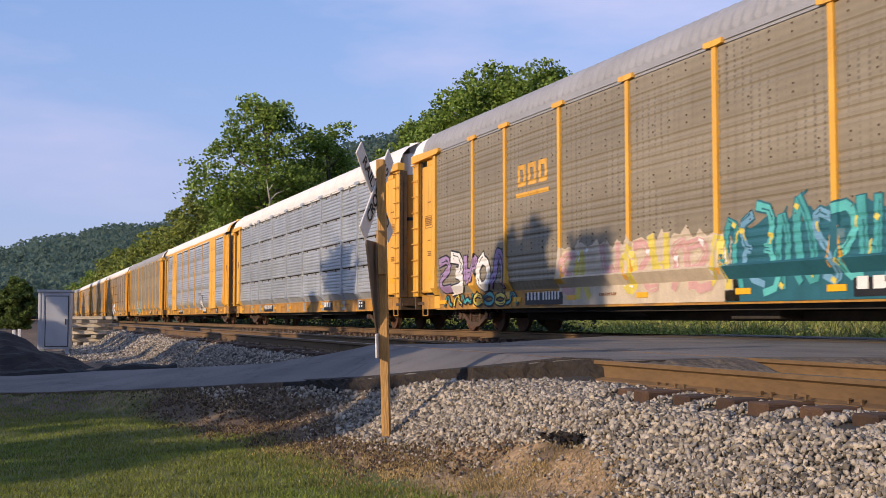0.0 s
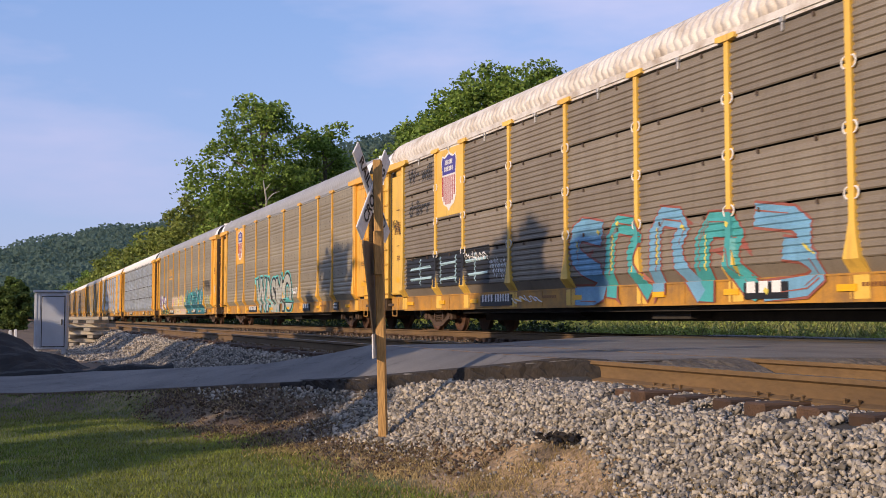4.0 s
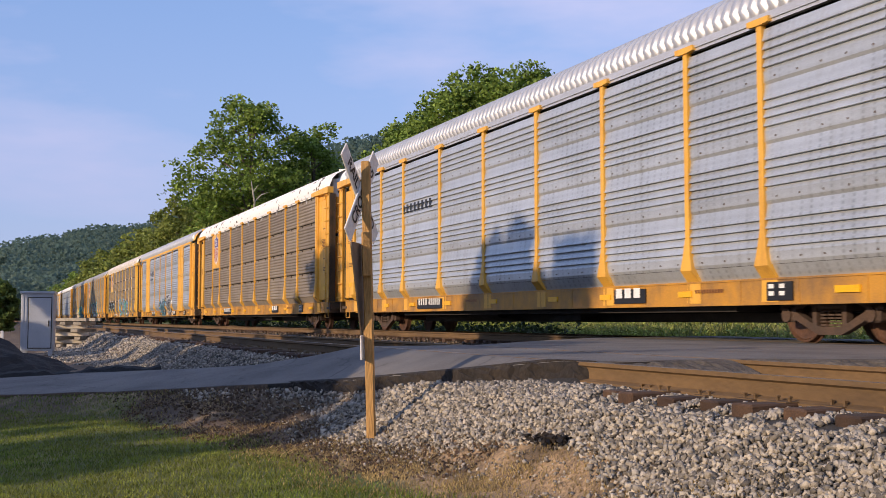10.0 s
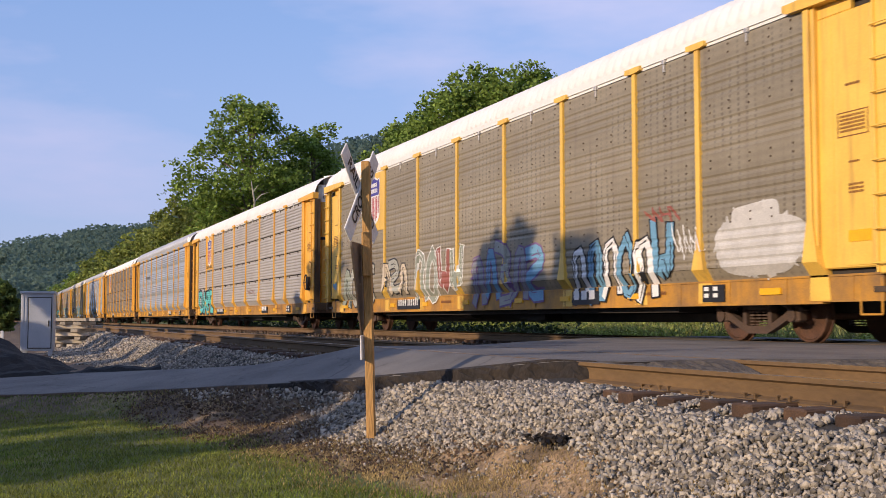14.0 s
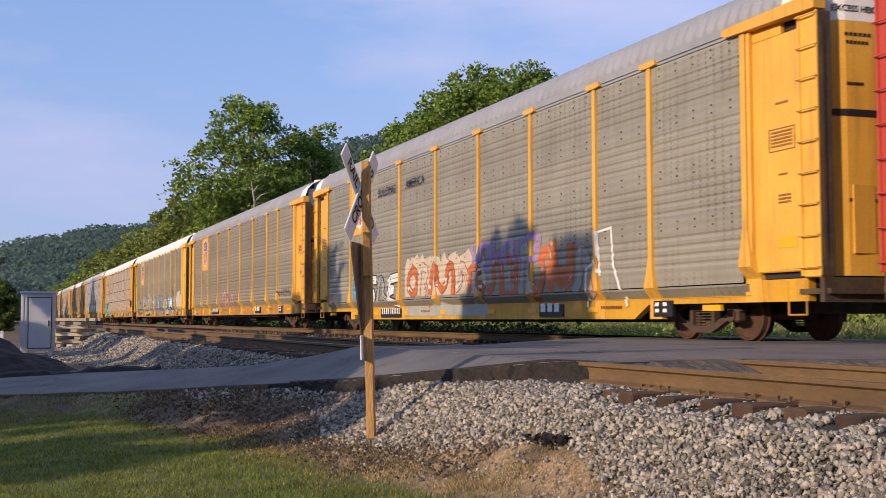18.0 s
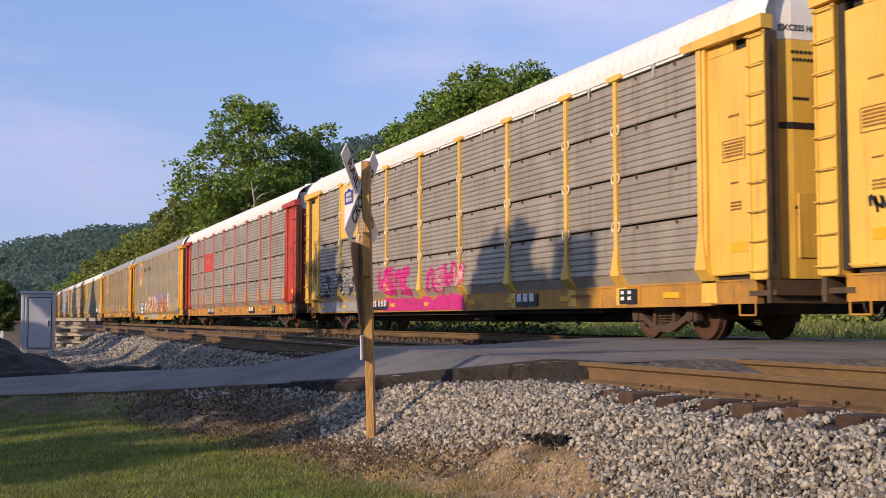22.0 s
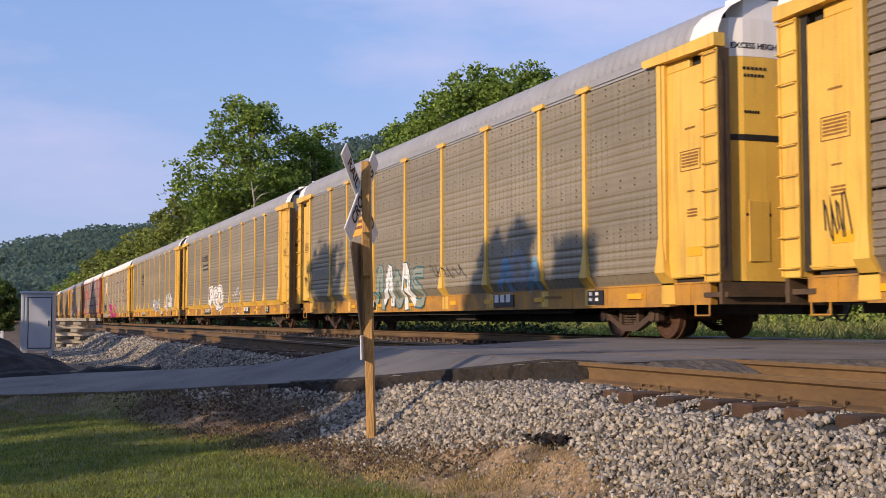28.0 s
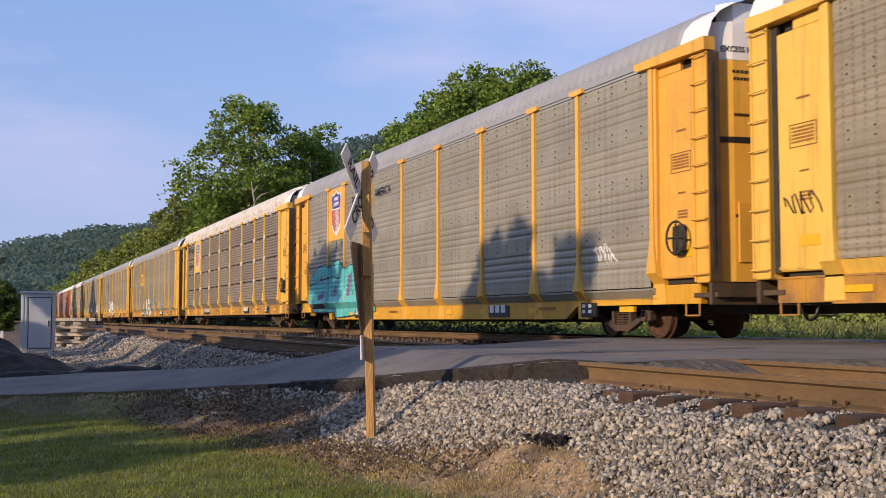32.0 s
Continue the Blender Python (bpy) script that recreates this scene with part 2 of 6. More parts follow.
def mesh_of(name, bm, *mats):
    me = bpy.data.meshes.new(name)
    bm.normal_update()
    bm.to_mesh(me)
    bm.free()
    for m in mats:
        me.materials.append(m)
    return me


def attach(name, me, parent, m=None, label="", material=None):
    """One more object on a mesh, as a part of parent, at the local pose m."""
    ob = new(name, me)
    ob.parent = parent
    if m is not None:
        ob.matrix_basis = m
    if material is not None:
        ob.material_slots[0].link = "OBJECT"
        ob.material_slots[0].material = material
    if label:
        tagged(ob, label)
    return ob


def part(name, bm, material, parent, label=""):
    return attach(name, mesh_of(name, bm, material), parent, label=label)


def box(bm, x0, x1, y0, y1, z0, z1, bev=0.0):
    v = [bm.verts.new(p) for p in ((x0, y0, z0), (x1, y0, z0), (x1, y1, z0), (x0, y1, z0), (x0, y0, z1), (x1, y0, z1), (x1, y1, z1), (x0, y1, z1))]
    f = [bm.faces.new([v[i] for i in q]) for q in ((3, 2, 1, 0), (4, 5, 6, 7), (0, 1, 5, 4), (1, 2, 6, 5), (2, 3, 7, 6), (3, 0, 4, 7))]
    if bev:
        bmesh.ops.bevel(bm, geom=list({e for q in f for e in q.edges}), offset=bev, segments=1, affect="EDGES")
    return bm


def prism(bm, outline, axis, a, b):
    """The outline, in the plane square to axis ('x': (y, z), 'y': (x, z), 'z': (x, y)), drawn out from a to b."""
    put = {"x": lambda p, q: (q, p[0], p[1]), "y": lambda p, q: (p[0], q, p[1]), "z": lambda p, q: (p[0], p[1], q)}[axis]
    lo, hi = [bm.verts.new(put(p, a)) for p in outline], [bm.verts.new(put(p, b)) for p in outline]
    n = len(outline)
    fs = [bm.faces.new(lo), bm.faces.new(hi)] + [bm.faces.new((lo[i], lo[(i + 1) % n], hi[(i + 1) % n], hi[i])) for i in range(n)]
    bmesh.ops.recalc_face_normals(bm, faces=fs)
    return bm


def rod(bm, a, b, r, r2=None, seg=8):
    a, b = Vector(a), Vector(b)
    q = (b - a).to_track_quat("Z", "Y").to_matrix().to_4x4()
    bmesh.ops.create_cone(bm, cap_ends=True, segments=seg, radius1=r, radius2=r if r2 is None else r2, depth=(b - a).length,
                          matrix=Matrix.Translation((a + b) / 2) @ q)
    return bm


def lathe(bm, profile, seg=24, axis="x"):
    """Profile of (along, radius) turned about the x axis."""
    rings = []
    for a, r in profile:
        rings.append([bm.verts.new((a, r * math.cos(6.28318 * i / seg), r * math.sin(6.28318 * i / seg))) for i in range(seg)])
    for p, q in zip(rings, rings[1:]):
        for i in range(seg):
            bm.faces.new((p[i], p[(i + 1) % seg], q[(i + 1) % seg], q[i]))
    bm.faces.new(rings[0][::-1])
    bm.faces.new(rings[-1])
    bmesh.ops.recalc_face_normals(bm, faces=bm.faces[:])
    return bm


def fast_mesh(name, verts, faces, *mats):
    """A mesh from arrays: verts (n, 3), faces (m, k)."""
    me = bpy.data.meshes.new(name)
    verts, faces = np.asarray(verts, np.float32), np.asarray(faces, np.int32)
    me.vertices.add(len(verts))
    me.vertices.foreach_set("co", verts.ravel())
    me.loops.add(faces.size)
    me.loops.foreach_set("vertex_index", faces.ravel())
    me.polygons.add(len(faces))
    me.polygons.foreach_set("loop_start", np.arange(0, faces.size, faces.shape[1], dtype=np.int32))
    me.update(calc_edges=True)
    me.validate()
    for m in mats:
        me.materials.append(m)
    return me


def spins(n):
    q = rng.normal(size=(n, 4))
    q /= np.linalg.norm(q, axis=1)[:, None]
    w, x, y, z = q.T
    return np.stack([np.stack([1 - 2 * (y * y + z * z), 2 * (x * y - z * w), 2 * (x * z + y * w)], -1),
                     np.stack([2 * (x * y + z * w), 1 - 2 * (x * x + z * z), 2 * (y * z - x * w)], -1),
                     np.stack([2 * (x * z - y * w), 2 * (y * z + x * w), 1 - 2 * (x * x + y * y)], -1)], 1)


def leaf_cloud(centres, size, squash=.55):
    """Bent leaf sprays at the centres: two triangles' worth of quad each, turned at random, rather lying than standing."""
    n = len(centres)
    base = np.array([(-.5, -.32, 0), (.1, -.5, .12), (.55, .1, -.05), (-.1, .5, .1)])
    r = spins(n)
    v = np.einsum("nij,kj->nki", r, base) * (size * rng.uniform(.6, 1.35, n))[:, None, None]
    v[:, :, 2] *= squash + .3
    v += centres[:, None, :]
    return v.reshape(-1, 3), np.arange(4 * n).reshape(n, 4)


CUBE_V = np.array([(-1, -1, -1), (1, -1, -1), (1, 1, -1), (-1, 1, -1), (-1, -1, 1), (1, -1, 1), (1, 1, 1), (-1, 1, 1)]) * .62
CUBE_F = np.array(((0, 2, 1), (0, 3, 2), (4, 5, 6), (4, 6, 7), (0, 1, 5), (0, 5, 4), (1, 2, 6), (1, 6, 5), (2, 3, 7), (2, 7, 6), (3, 0, 4), (3, 4, 7)))


def stones(centres, size):
    n = len(centres)
    v = CUBE_V[None] * rng.uniform(.8, 1.15, (n, 8, 1)) * rng.uniform(.45, 1.5, (n, 1, 3)) + rng.normal(0, .17, (n, 8, 3))
    v = np.einsum("nij,nkj->nki", spins(n), v) * (size * rng.uniform(.55, 1.6, n))[:, None, None]
    v += centres[:, None, :]
    f = CUBE_F[None] + 8 * np.arange(n)[:, None, None]
    return v.reshape(-1, 3), f.reshape(-1, 3)


# ---- the ground ----
NEAR_C, MAIN_C = 5.345, 12.40        # centre lines of the two tracks


NEAR_EDGE = ((-40, 31), (-12, 24.5), (-4, 21), (.1, 18.6), (1.6, 16.4), (2.8, 14.2), (3.66, 11.9), (4.2, 9.7), (4.5, 8.66), (4.62, 8.25), (6.3, 8.35), (8, 7.4), (11, 5.0), (14.5, 3.0), (30, -4), (60, -16))
FAR_EDGE = ((-38, 37), (-12, 30.5), (-4, 27), (.1, 24), (1.6, 22.6), (2.75, 19.3), (3.5, 16.2), (4.1, 14.7), (4.5, 14.3), (4.62, 14.2), (6.3, 14.6), (8, 16.5), (11, 19.5), (14.5, 20.5), (30, 14), (60, 2))
ROAD_Z = (-.90, -.88, -.86, -.80, -.66, -.48, -.31, -.11, -.004, -.003, -.003, -.003, -.003, -.003, -.45, -.4)


def road_frame(x):
    """The road's near edge, far edge and height at x."""
    return (np.interp(x, [p[0] for p in NEAR_EDGE], [p[1] for p in NEAR_EDGE]), np.interp(x, [p[0] for p in FAR_EDGE], [p[1] for p in FAR_EDGE]),
            np.interp(x, [p[0] for p in NEAR_EDGE], ROAD_Z))


def ground_z(x, y):
    """Height of the bare ground: lawn, ballast bed of the near track, the trough, bed of the main track, verge and hills."""
    x, y = np.asarray(x, float), np.asarray(y, float)
    z = np.interp(x, (-60, -6, 0, 2.0, 2.75, 3.25, 3.92, 4.30, 6.3, 6.75, 7.6, 9.9, 10.8, 14.0, 15.6, 20, 60), (-1.0, -.98, -.95, -.88, -.82, -.74, -.29, -.208, -.21, -.245, -.45, -.45, -.25, -.25, -.65, -.7, -.6))
    z = z + .016 * np.sin(x * 1.9 + y * .7) * np.sin(y * 1.3 - x * .4) * np.clip(1 - np.abs(x - 1) / 9, 0, 1)
    # the bank that carries the road
    ne, fe, rz = road_frame(x)
    out = np.maximum(np.maximum(ne - y, y - fe), 0)
    steep = np.clip((x - 2.6) / .9, 0, 1) + 5 * np.clip((x - 4.4) / .2, 0, 1)
    bank = np.where(out > 0, rz - .008 - .03 * np.clip((x - 2) / .8, 0, 1) - (.12 + .20 * steep) * out, rz - .10)
    z = np.where((x > -14) & (x < 14.4), np.where(out > 0, np.maximum(z, bank), bank), z)
    # far ridges round the valley
    away = np.hypot(x, y)
    bearing = np.degrees(np.arctan2(x, y))
    top = np.interp(bearing, (-180, -60, -15, 0, 2.7, 5.4, 7, 11, 17.5, 21, 26, 36, 60, 180), (45, 36, 32, 38, 47, 52, 55, 70, 112, 112, 88, 62, 50, 45)) * (1 + .02 * np.sin(bearing * 1.7))
    rise = np.clip((away - 400) / 300, 0, 1)
    z = z + (top - 12) * rise * rise * (3 - 2 * rise)
    return z


def spaced(*runs):
    out = []
    for a, b, step in runs:
        out += list(np.arange(a, b, step))
    return np.array(out + [runs[-1][1]])


gx = spaced((-1400, -200, 30), (-200, -20, 15), (-20, 0, 1.0), (0, 4.2, .12), (4.2, 16, .4), (16, 40, 3), (40, 300, 12), (300, 1500, 30))
gy = spaced((-1200, -100, 60), (-100, -6, 8), (-6, 2, .5), (2, 22, .2), (22, 60, .8), (60, 320, 8), (320, 900, 25), (900, 2400, 60))
GX, GY = np.meshgrid(gx, gy)
nx, ny = len(gx), len(gy)
idx = np.arange(nx * ny).reshape(ny, nx)
gf = np.stack([idx[:-1, :-1], idx[:-1, 1:], idx[1:, 1:], idx[1:, :-1]], -1).reshape(-1, 4)
gz = ground_z(GX, GY)


def ground_material():
    m = mat("lawn_dirt_and_gravel", (.40, .27, .145), (.13, .088, .052), 3.4, .95, bump=.9, bscale=34, fine=.45)
    n, l = m.node_tree.nodes, m.node_tree.links
    b = n["Principled BSDF"]
    src = b.inputs["Base Color"].links[0].from_socket
    geo, sep = n.new("ShaderNodeNewGeometry"), n.new("ShaderNodeSeparateXYZ")
    l.new(geo.outputs["Position"], sep.inputs[0])
    nz = n.new("ShaderNodeTexNoise")
    nz.inputs["Scale"].default_value, nz.inputs["Detail"].default_value = .9, 5
    l.new(geo.outputs["Position"], nz.inputs["Vector"])

    def math_node(op, a, c):
        q = n.new("ShaderNodeMath")
        q.operation = op
        for i, s in enumerate((a, c)):
            if isinstance(s, (int, float)):
                q.inputs[i].default_value = s
            else:
                l.new(s, q.inputs[i])
        return q.outputs[0]

    wob = math_node("MULTIPLY", math_node("SUBTRACT", nz.outputs[0], .5), 2.2)
    xw = math_node("ADD", sep.outputs["X"], wob)

    def ramp(v, a, c):
        r = n.new("ShaderNodeMapRange")
        r.inputs["From Min"].default_value, r.inputs["From Max"].default_value = a, c
        l.new(v, r.inputs["Value"])
        return r.outputs[0]

    def blend(f, c1, c2):
        q = n.new("ShaderNodeMix")
        q.data_type = "RGBA"
        l.new(f, q.inputs[0])
        for i, s in ((6, c1), (7, c2)):
            if isinstance(s, tuple):
                q.inputs[i].default_value = (*s, 1)
            else:
                l.new(s, q.inputs[i])
        return q.outputs[2]

    grass = blend(ramp(nz.outputs[0], .35, .65), (.09, .12, .025), (.16, .15, .045))
    # Brown earth past y 9, darkened in colour for the tree shade there.
    earth_shade = math_node("MULTIPLY", ramp(math_node("ADD", sep.outputs["Y"], wob), 9.0, 10.4), ramp(nz.outputs[0], .3, .5))
    src = blend(earth_shade, src, blend(ramp(nz.outputs[0], .42, .62), (.060, .040, .026), (.135, .088, .052)))
    xg = math_node("ADD", math_node("ADD", sep.outputs["X"], math_node("MULTIPLY", wob, .35)), math_node("MULTIPLY", ramp(sep.outputs["Y"], 8, 14.5), 1.0))
    c = blend(ramp(xg, 2.45, 2.8), grass, src)
    # Gravel bed, its colour lowered to give the shade between loose stones.
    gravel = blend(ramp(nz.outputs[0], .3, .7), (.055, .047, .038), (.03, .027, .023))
    c = blend(ramp(math_node("ADD", sep.outputs["Y"], wob), 14.2, 16.2), c, src)
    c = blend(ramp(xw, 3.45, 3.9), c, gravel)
    c = blend(ramp(sep.outputs["X"], 14.3, 15.6), c, (.16, .17, .05))
    l.new(c, b.inputs["Base Color"])
    return m


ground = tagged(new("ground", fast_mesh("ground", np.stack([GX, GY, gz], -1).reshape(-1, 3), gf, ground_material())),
                "lawn, bare earth and gravel beside the tracks, wooded slopes beyond", "ground", kind="structure")
for poly in ground.data.polygons:
    poly.use_smooth = True

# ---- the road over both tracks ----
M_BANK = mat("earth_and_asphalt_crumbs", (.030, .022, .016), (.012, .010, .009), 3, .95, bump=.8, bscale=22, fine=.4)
M_EARTH = mat("dark_littered_earth", (.125, .082, .05), (.062, .042, .028), 5, .95, bump=.8, bscale=30, fine=.45)
bm = bmesh.new()
rows_v = []
for (a, b, z) in zip(NEAR_EDGE, FAR_EDGE, ROAD_Z):
    row = []
    for i in range(13):
        k = i / 12
        jag = .10 * math.sin(a[0] * 5.1 + k * 3) if i in (0, 12) else 0
        row.append(bm.verts.new((a[0] + (b[0] - a[0]) * k, a[1] + (b[1] - a[1]) * k + jag, z + (.03 * math.sin(k * 3.14) if a[0] < 4 else 0))))
    rows_v.append(row)
for p, q in zip(rows_v, rows_v[1:]):
    for i in range(12):
        bm.faces.new((p[i], q[i], q[i + 1], p[i + 1]))
# the broken edge of the surfacing, down to the ground
for side in (0, 12):
    low = [bm.verts.new((r[side].co.x, r[side].co.y, r[side].co.z - .20)) for r in rows_v]
    for i in range(len(rows_v) - 1):
        bm.faces.new((rows_v[i][side], rows_v[i + 1][side], low[i + 1], low[i]))
bmesh.ops.subdivide_edges(bm, edges=[e for e in bm.edges if -5 < e.verts[0].co.x < 15], cuts=2, use_grid_fill=True)
for v in bm.verts:
    if v.co.x < 4.5:
        v.co.z += min(1, (4.5 - v.co.x) / .8) * (.012 * noise.noise(v.co * 1.3) + .006 * noise.noise(v.co * 5))
bmesh.ops.recalc_face_normals(bm, faces=bm.faces[:])
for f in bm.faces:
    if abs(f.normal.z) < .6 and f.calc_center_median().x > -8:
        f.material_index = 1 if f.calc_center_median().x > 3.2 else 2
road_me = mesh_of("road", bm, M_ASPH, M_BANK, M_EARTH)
for poly in road_me.polygons:
    poly.use_smooth = True
road = tagged(new("road", road_me), "worn grey asphalt road rising over the level crossing", "road", kind="structure")
# crumbled shoulders along the near edge: lumpy slopes of asphalt bits and earth
M_ASPHE = mat("broken_asphalt_edge", (.105, .088, .07), (.045, .038, .032), 3.2, .95, bump=.8, bscale=26, fine=.4)


def shoulder(x0, x1, slope, material, label, rough=1.0):
    bm = bmesh.new()
    rings = []
    for x in np.arange(x0, x1, .025):
        ne, fe, rz = (float(q) for q in road_frame(x))
        ring = []
        for k, (o, d) in enumerate(slope):
            p = Vector((x, ne - o, rz + d))
            s = rough * (.045 * noise.noise(p * 6) + .035 * noise.noise(p * 15))
            if k:
                p += Vector((-.5 * s, -1.6 * s - .05 * noise.noise(Vector((x * 3, 1, 0))), (.9 * s if k > 1 else .2 * s)))
            ring.append(bm.verts.new(p))
        rings.append(ring)
    for p, q in zip(rings, rings[1:]):
        for i in range(len(slope) - 1):
            bm.faces.new((p[i], q[i], q[i + 1], p[i + 1]))
    return part("crumbled_edge", bm, material, road, label)


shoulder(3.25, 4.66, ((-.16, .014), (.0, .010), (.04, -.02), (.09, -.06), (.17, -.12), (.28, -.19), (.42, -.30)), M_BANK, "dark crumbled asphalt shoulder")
shoulder(4.68, 6.04, ((-.12, .004), (.0, .0), (.12, -.02), (.25, -.045), (.42, -.09), (.6, -.16), (.7, -.26)), M_ASPHE, "broken asphalt between the rails", .6)
shoulder(6.2, 11.5, ((-.12, .004), (.0, .0), (.15, -.03), (.35, -.07), (.6, -.13), (.9, -.22), (1.1, -.36)), M_ASPHE, "broken asphalt beside the rail", .8)

# ---- tracks ----
RAIL = [(-.035, 0), (.035, 0), (.037, -.03), (.010, -.045), (.009, -.135), (.068, -.155), (.07, -.172), (-.07, -.172), (-.068, -.155), (-.009, -.135), (-.010, -.045), (-.037, -.03)]


TIE_STEP = .42


def make_track(name, centre, y0, y1, label):
    tr = tagged(new(name), label, "railway track")
    tr.location = (centre, 0, 0)
    for side in (-.7525, .7525):
        bmr = prism(bmesh.new(), [(side + px, pz) for px, pz in RAIL], "y", y0, y1)
        r = part("rail", bmr, M_RAIL, tr)
        r.data.materials.append(M_RAILTOP)
        for p in r.data.polygons:
            if p.normal.z > .9 and p.center.z > -.01:
                p.material_index = 1
    return tr


near_track = make_track("near_track", NEAR_C, -30, 700, "rust-brown rails on dark wooden ties in ballast")
main_track = make_track("main_track", MAIN_C, -60, 1200, "rust-brown main line rails on wooden ties in ballast")
bm = box(bmesh.new(), -1.17, 1.33, -.095, .10, -.36, -.160, .012)
tie_me = mesh_of("tie", bm, M_TIE)
bm = bmesh.new()
box(bm, -.15, .15, -.085, .085, -.160, -.154)
for dx in (-.095, .095):
    for dy in (-.055, .055):
        box(bm, dx - .008, dx + .008, dy - .008, dy + .008, -.157, -.128)
        box(bm, dx - .013, dx + .013, dy - .013, dy + .013, -.132, -.122)
plate_me = mesh_of("tie_plate", bm, M_RAIL)
for track, runs in ((near_track, (-4, 7.4, 14.6, 46)), (main_track, (3, 5.5, 20.5, 60))):
    for a, b in ((runs[0], runs[1]), (runs[2], runs[3])):
        for y in np.arange(a, b, TIE_STEP):
            t = attach("tie", tie_me, track, pose(random.uniform(-.07, .07), y + random.uniform(-.04, .04), random.uniform(-.012, .008), 0, 0, random.uniform(-1.5, 1.5)))
            if y < 30 and track is near_track:
                for sx in (-.7525, .7525):
                    attach("tie_plate", plate_me, t, pose(sx, 0, 0))

# ---- ballast stones ----
def scatter(n, x0, x1, y0, y1):
    return rng.uniform(x0, x1, n), rng.uniform(y0, y1, n)


def road_top(x, y):
    """True where the road lies over the ground."""
    ne, fe, rz = road_frame(x)
    lip = .10 + .20 * np.clip((x - 3.2) / .3, 0, 1) * (x < 4.55)
    return (y > ne - lip) & (y < fe + .12)


def ballast(name, beds, label, material):
    vs, fs, base = [], [], 0
    for n, x0, x1, y0, y1, size, ragged in beds:
        x, y = scatter(n, x0, x1, y0, y1)
        edge = x0 + ragged * (.5 + .5 * np.sin(y * 1.7) * np.sin(y * .6 + 1)) + rng.exponential(.17, n) + .36 * np.exp(-((y - 7.2) / 1.3) ** 2)
        keep = (x > edge) & ~road_top(x, y)
        on_tie = (np.abs((y + 4) % TIE_STEP - TIE_STEP / 2) > TIE_STEP / 2 - .12) & (x > 4.06) & (x < 6.7) & (y < 7.5)
        keep &= ~on_tie & ~((x > 4.6) & (x < 6.9) & (y > 7.7) & (y < 15.2))
        x, y = x[keep], y[keep]
        z = ground_z(x, y) + rng.uniform(-.014, .026, len(x))
        v, f = stones(np.stack([x, y, z], -1), size)
        vs.append(v)
        fs.append(f + base)
        base += len(v)
    return tagged(new(name, fast_mesh(name, np.concatenate(vs), np.concatenate(fs), material)), label, "ballast", kind="stuff")


ballast("ballast", ((50000, 3.05, 4.7, 2.2, 9.4, .0148, .2), (25000, 2.90, 4.6, 9.2, 15.5, .0185, .34), (9000, 4.5, 6.9, -1, 8.3, .022, 0), (14000, 3.1, 6.9, -7, 2.2, .022, .2), (5200, 2.5, 3.5, 3, 15, .010, .3),
                    (30000, 2.0, 4.4, 14, 34, .017, .5), (14000, 1.6, 4.4, 34, 70, .03, .3)),
        "loose grey crushed stone ballast along the tracks", M_STONE)
ballast("soiled_ballast", ((4000, 4.5, 7.2, 14, 50, .03, 0), (5000, 7.0, 11.5, 14, 60, .035, 0)), "brown soiled ballast between the two tracks", M_STONED)


# ---- grass and weeds ----
def blades(x, y, z, high, wide, lean=1.1):
    n = len(x)
    a = rng.uniform(0, 6.283, n)
    b = rng.uniform(0, 6.283, n)
    h = high * rng.uniform(.45, 1.3, n)
    w = wide * rng.uniform(.6, 1.3, n)
    dx, dy = np.cos(a) * w, np.sin(a) * w
    lx, ly = np.cos(b) * h * lean * rng.uniform(.2, 1, n), np.sin(b) * h * lean * rng.uniform(.2, 1, n)
    v = np.empty((n, 4, 3))
    v[:, 0] = np.stack([x - dx, y - dy, z - .01], -1)
    v[:, 1] = np.stack([x + dx, y + dy, z - .01], -1)
    v[:, 2] = np.stack([x + dx * .5 + lx, y + dy * .5 + ly, z + h], -1)
    v[:, 3] = np.stack([x - dx * .2 + lx * .9, y - dy * .2 + ly * .9, z + h * .92], -1)
    return v.reshape(-1, 3), np.arange(4 * n).reshape(n, 4)


def sward(name, n, xr, yr, edge, high, wide, material, label, tufts=False):
    x, y = scatter(n, *xr, *yr)
    near = rng.random(n) < .5
    y = np.where(near, yr[0] + (y - yr[0]) * rng.random(n), y)
    lim = np.interp(y, (5, 7.5, 9.3, 10.8, 13.1, 14.4, 20), (2.70, 2.62, 2.5, 2.36, 2.0, 1.74, 1.55)) + edge + .22 * np.sin(y * 2.1) * np.sin(y * .77 + 2) + rng.normal(0, .13, n)
    keep = ((x < lim) | ((((x - 2.3) / .45) ** 2 + ((y - 16.2) / 1.2) ** 2 < 1) & (edge < .2) & (rng.random(n) < .6))) & ~road_top(x, y - .3) & ~road_top(x, y)
    if tufts:
        keep &= (y < 10.4) | (rng.random(n) < .12)
        keep &= (x > lim - edge - .25) & ((np.sin(x * 4.1 + 1.3 * np.sin(y * 2)) * np.sin(y * 3.3 + x) > .45) | (rng.random(n) < .3))
    x, y = x[keep], y[keep]
    v, f = blades(x, y, ground_z(x, y), high, wide)
    return tagged(new(name, fast_mesh(name, v, f, material)), label, "grass", kind="stuff")


sward("lawn_grass", 210000, (-3.5, 3.0), (5.0, 20), -.05, .026, .0045, M_GRASS, "short sunlit lawn grass")
sward("dry_tufts", 150000, (1.2, 3.7), (4.5, 18), .8, .022, .005, M_DRY, "sparse dry grass and litter on bare earth", True)
sward("trackside_weeds", 8000, (30, 37), (6, 66), 99, .8, .03, M_WEED, "tall green and straw-coloured weeds beyond the main line")
# ---- covered car carriers ----
LONG, PITCH = 13.65, 28.6
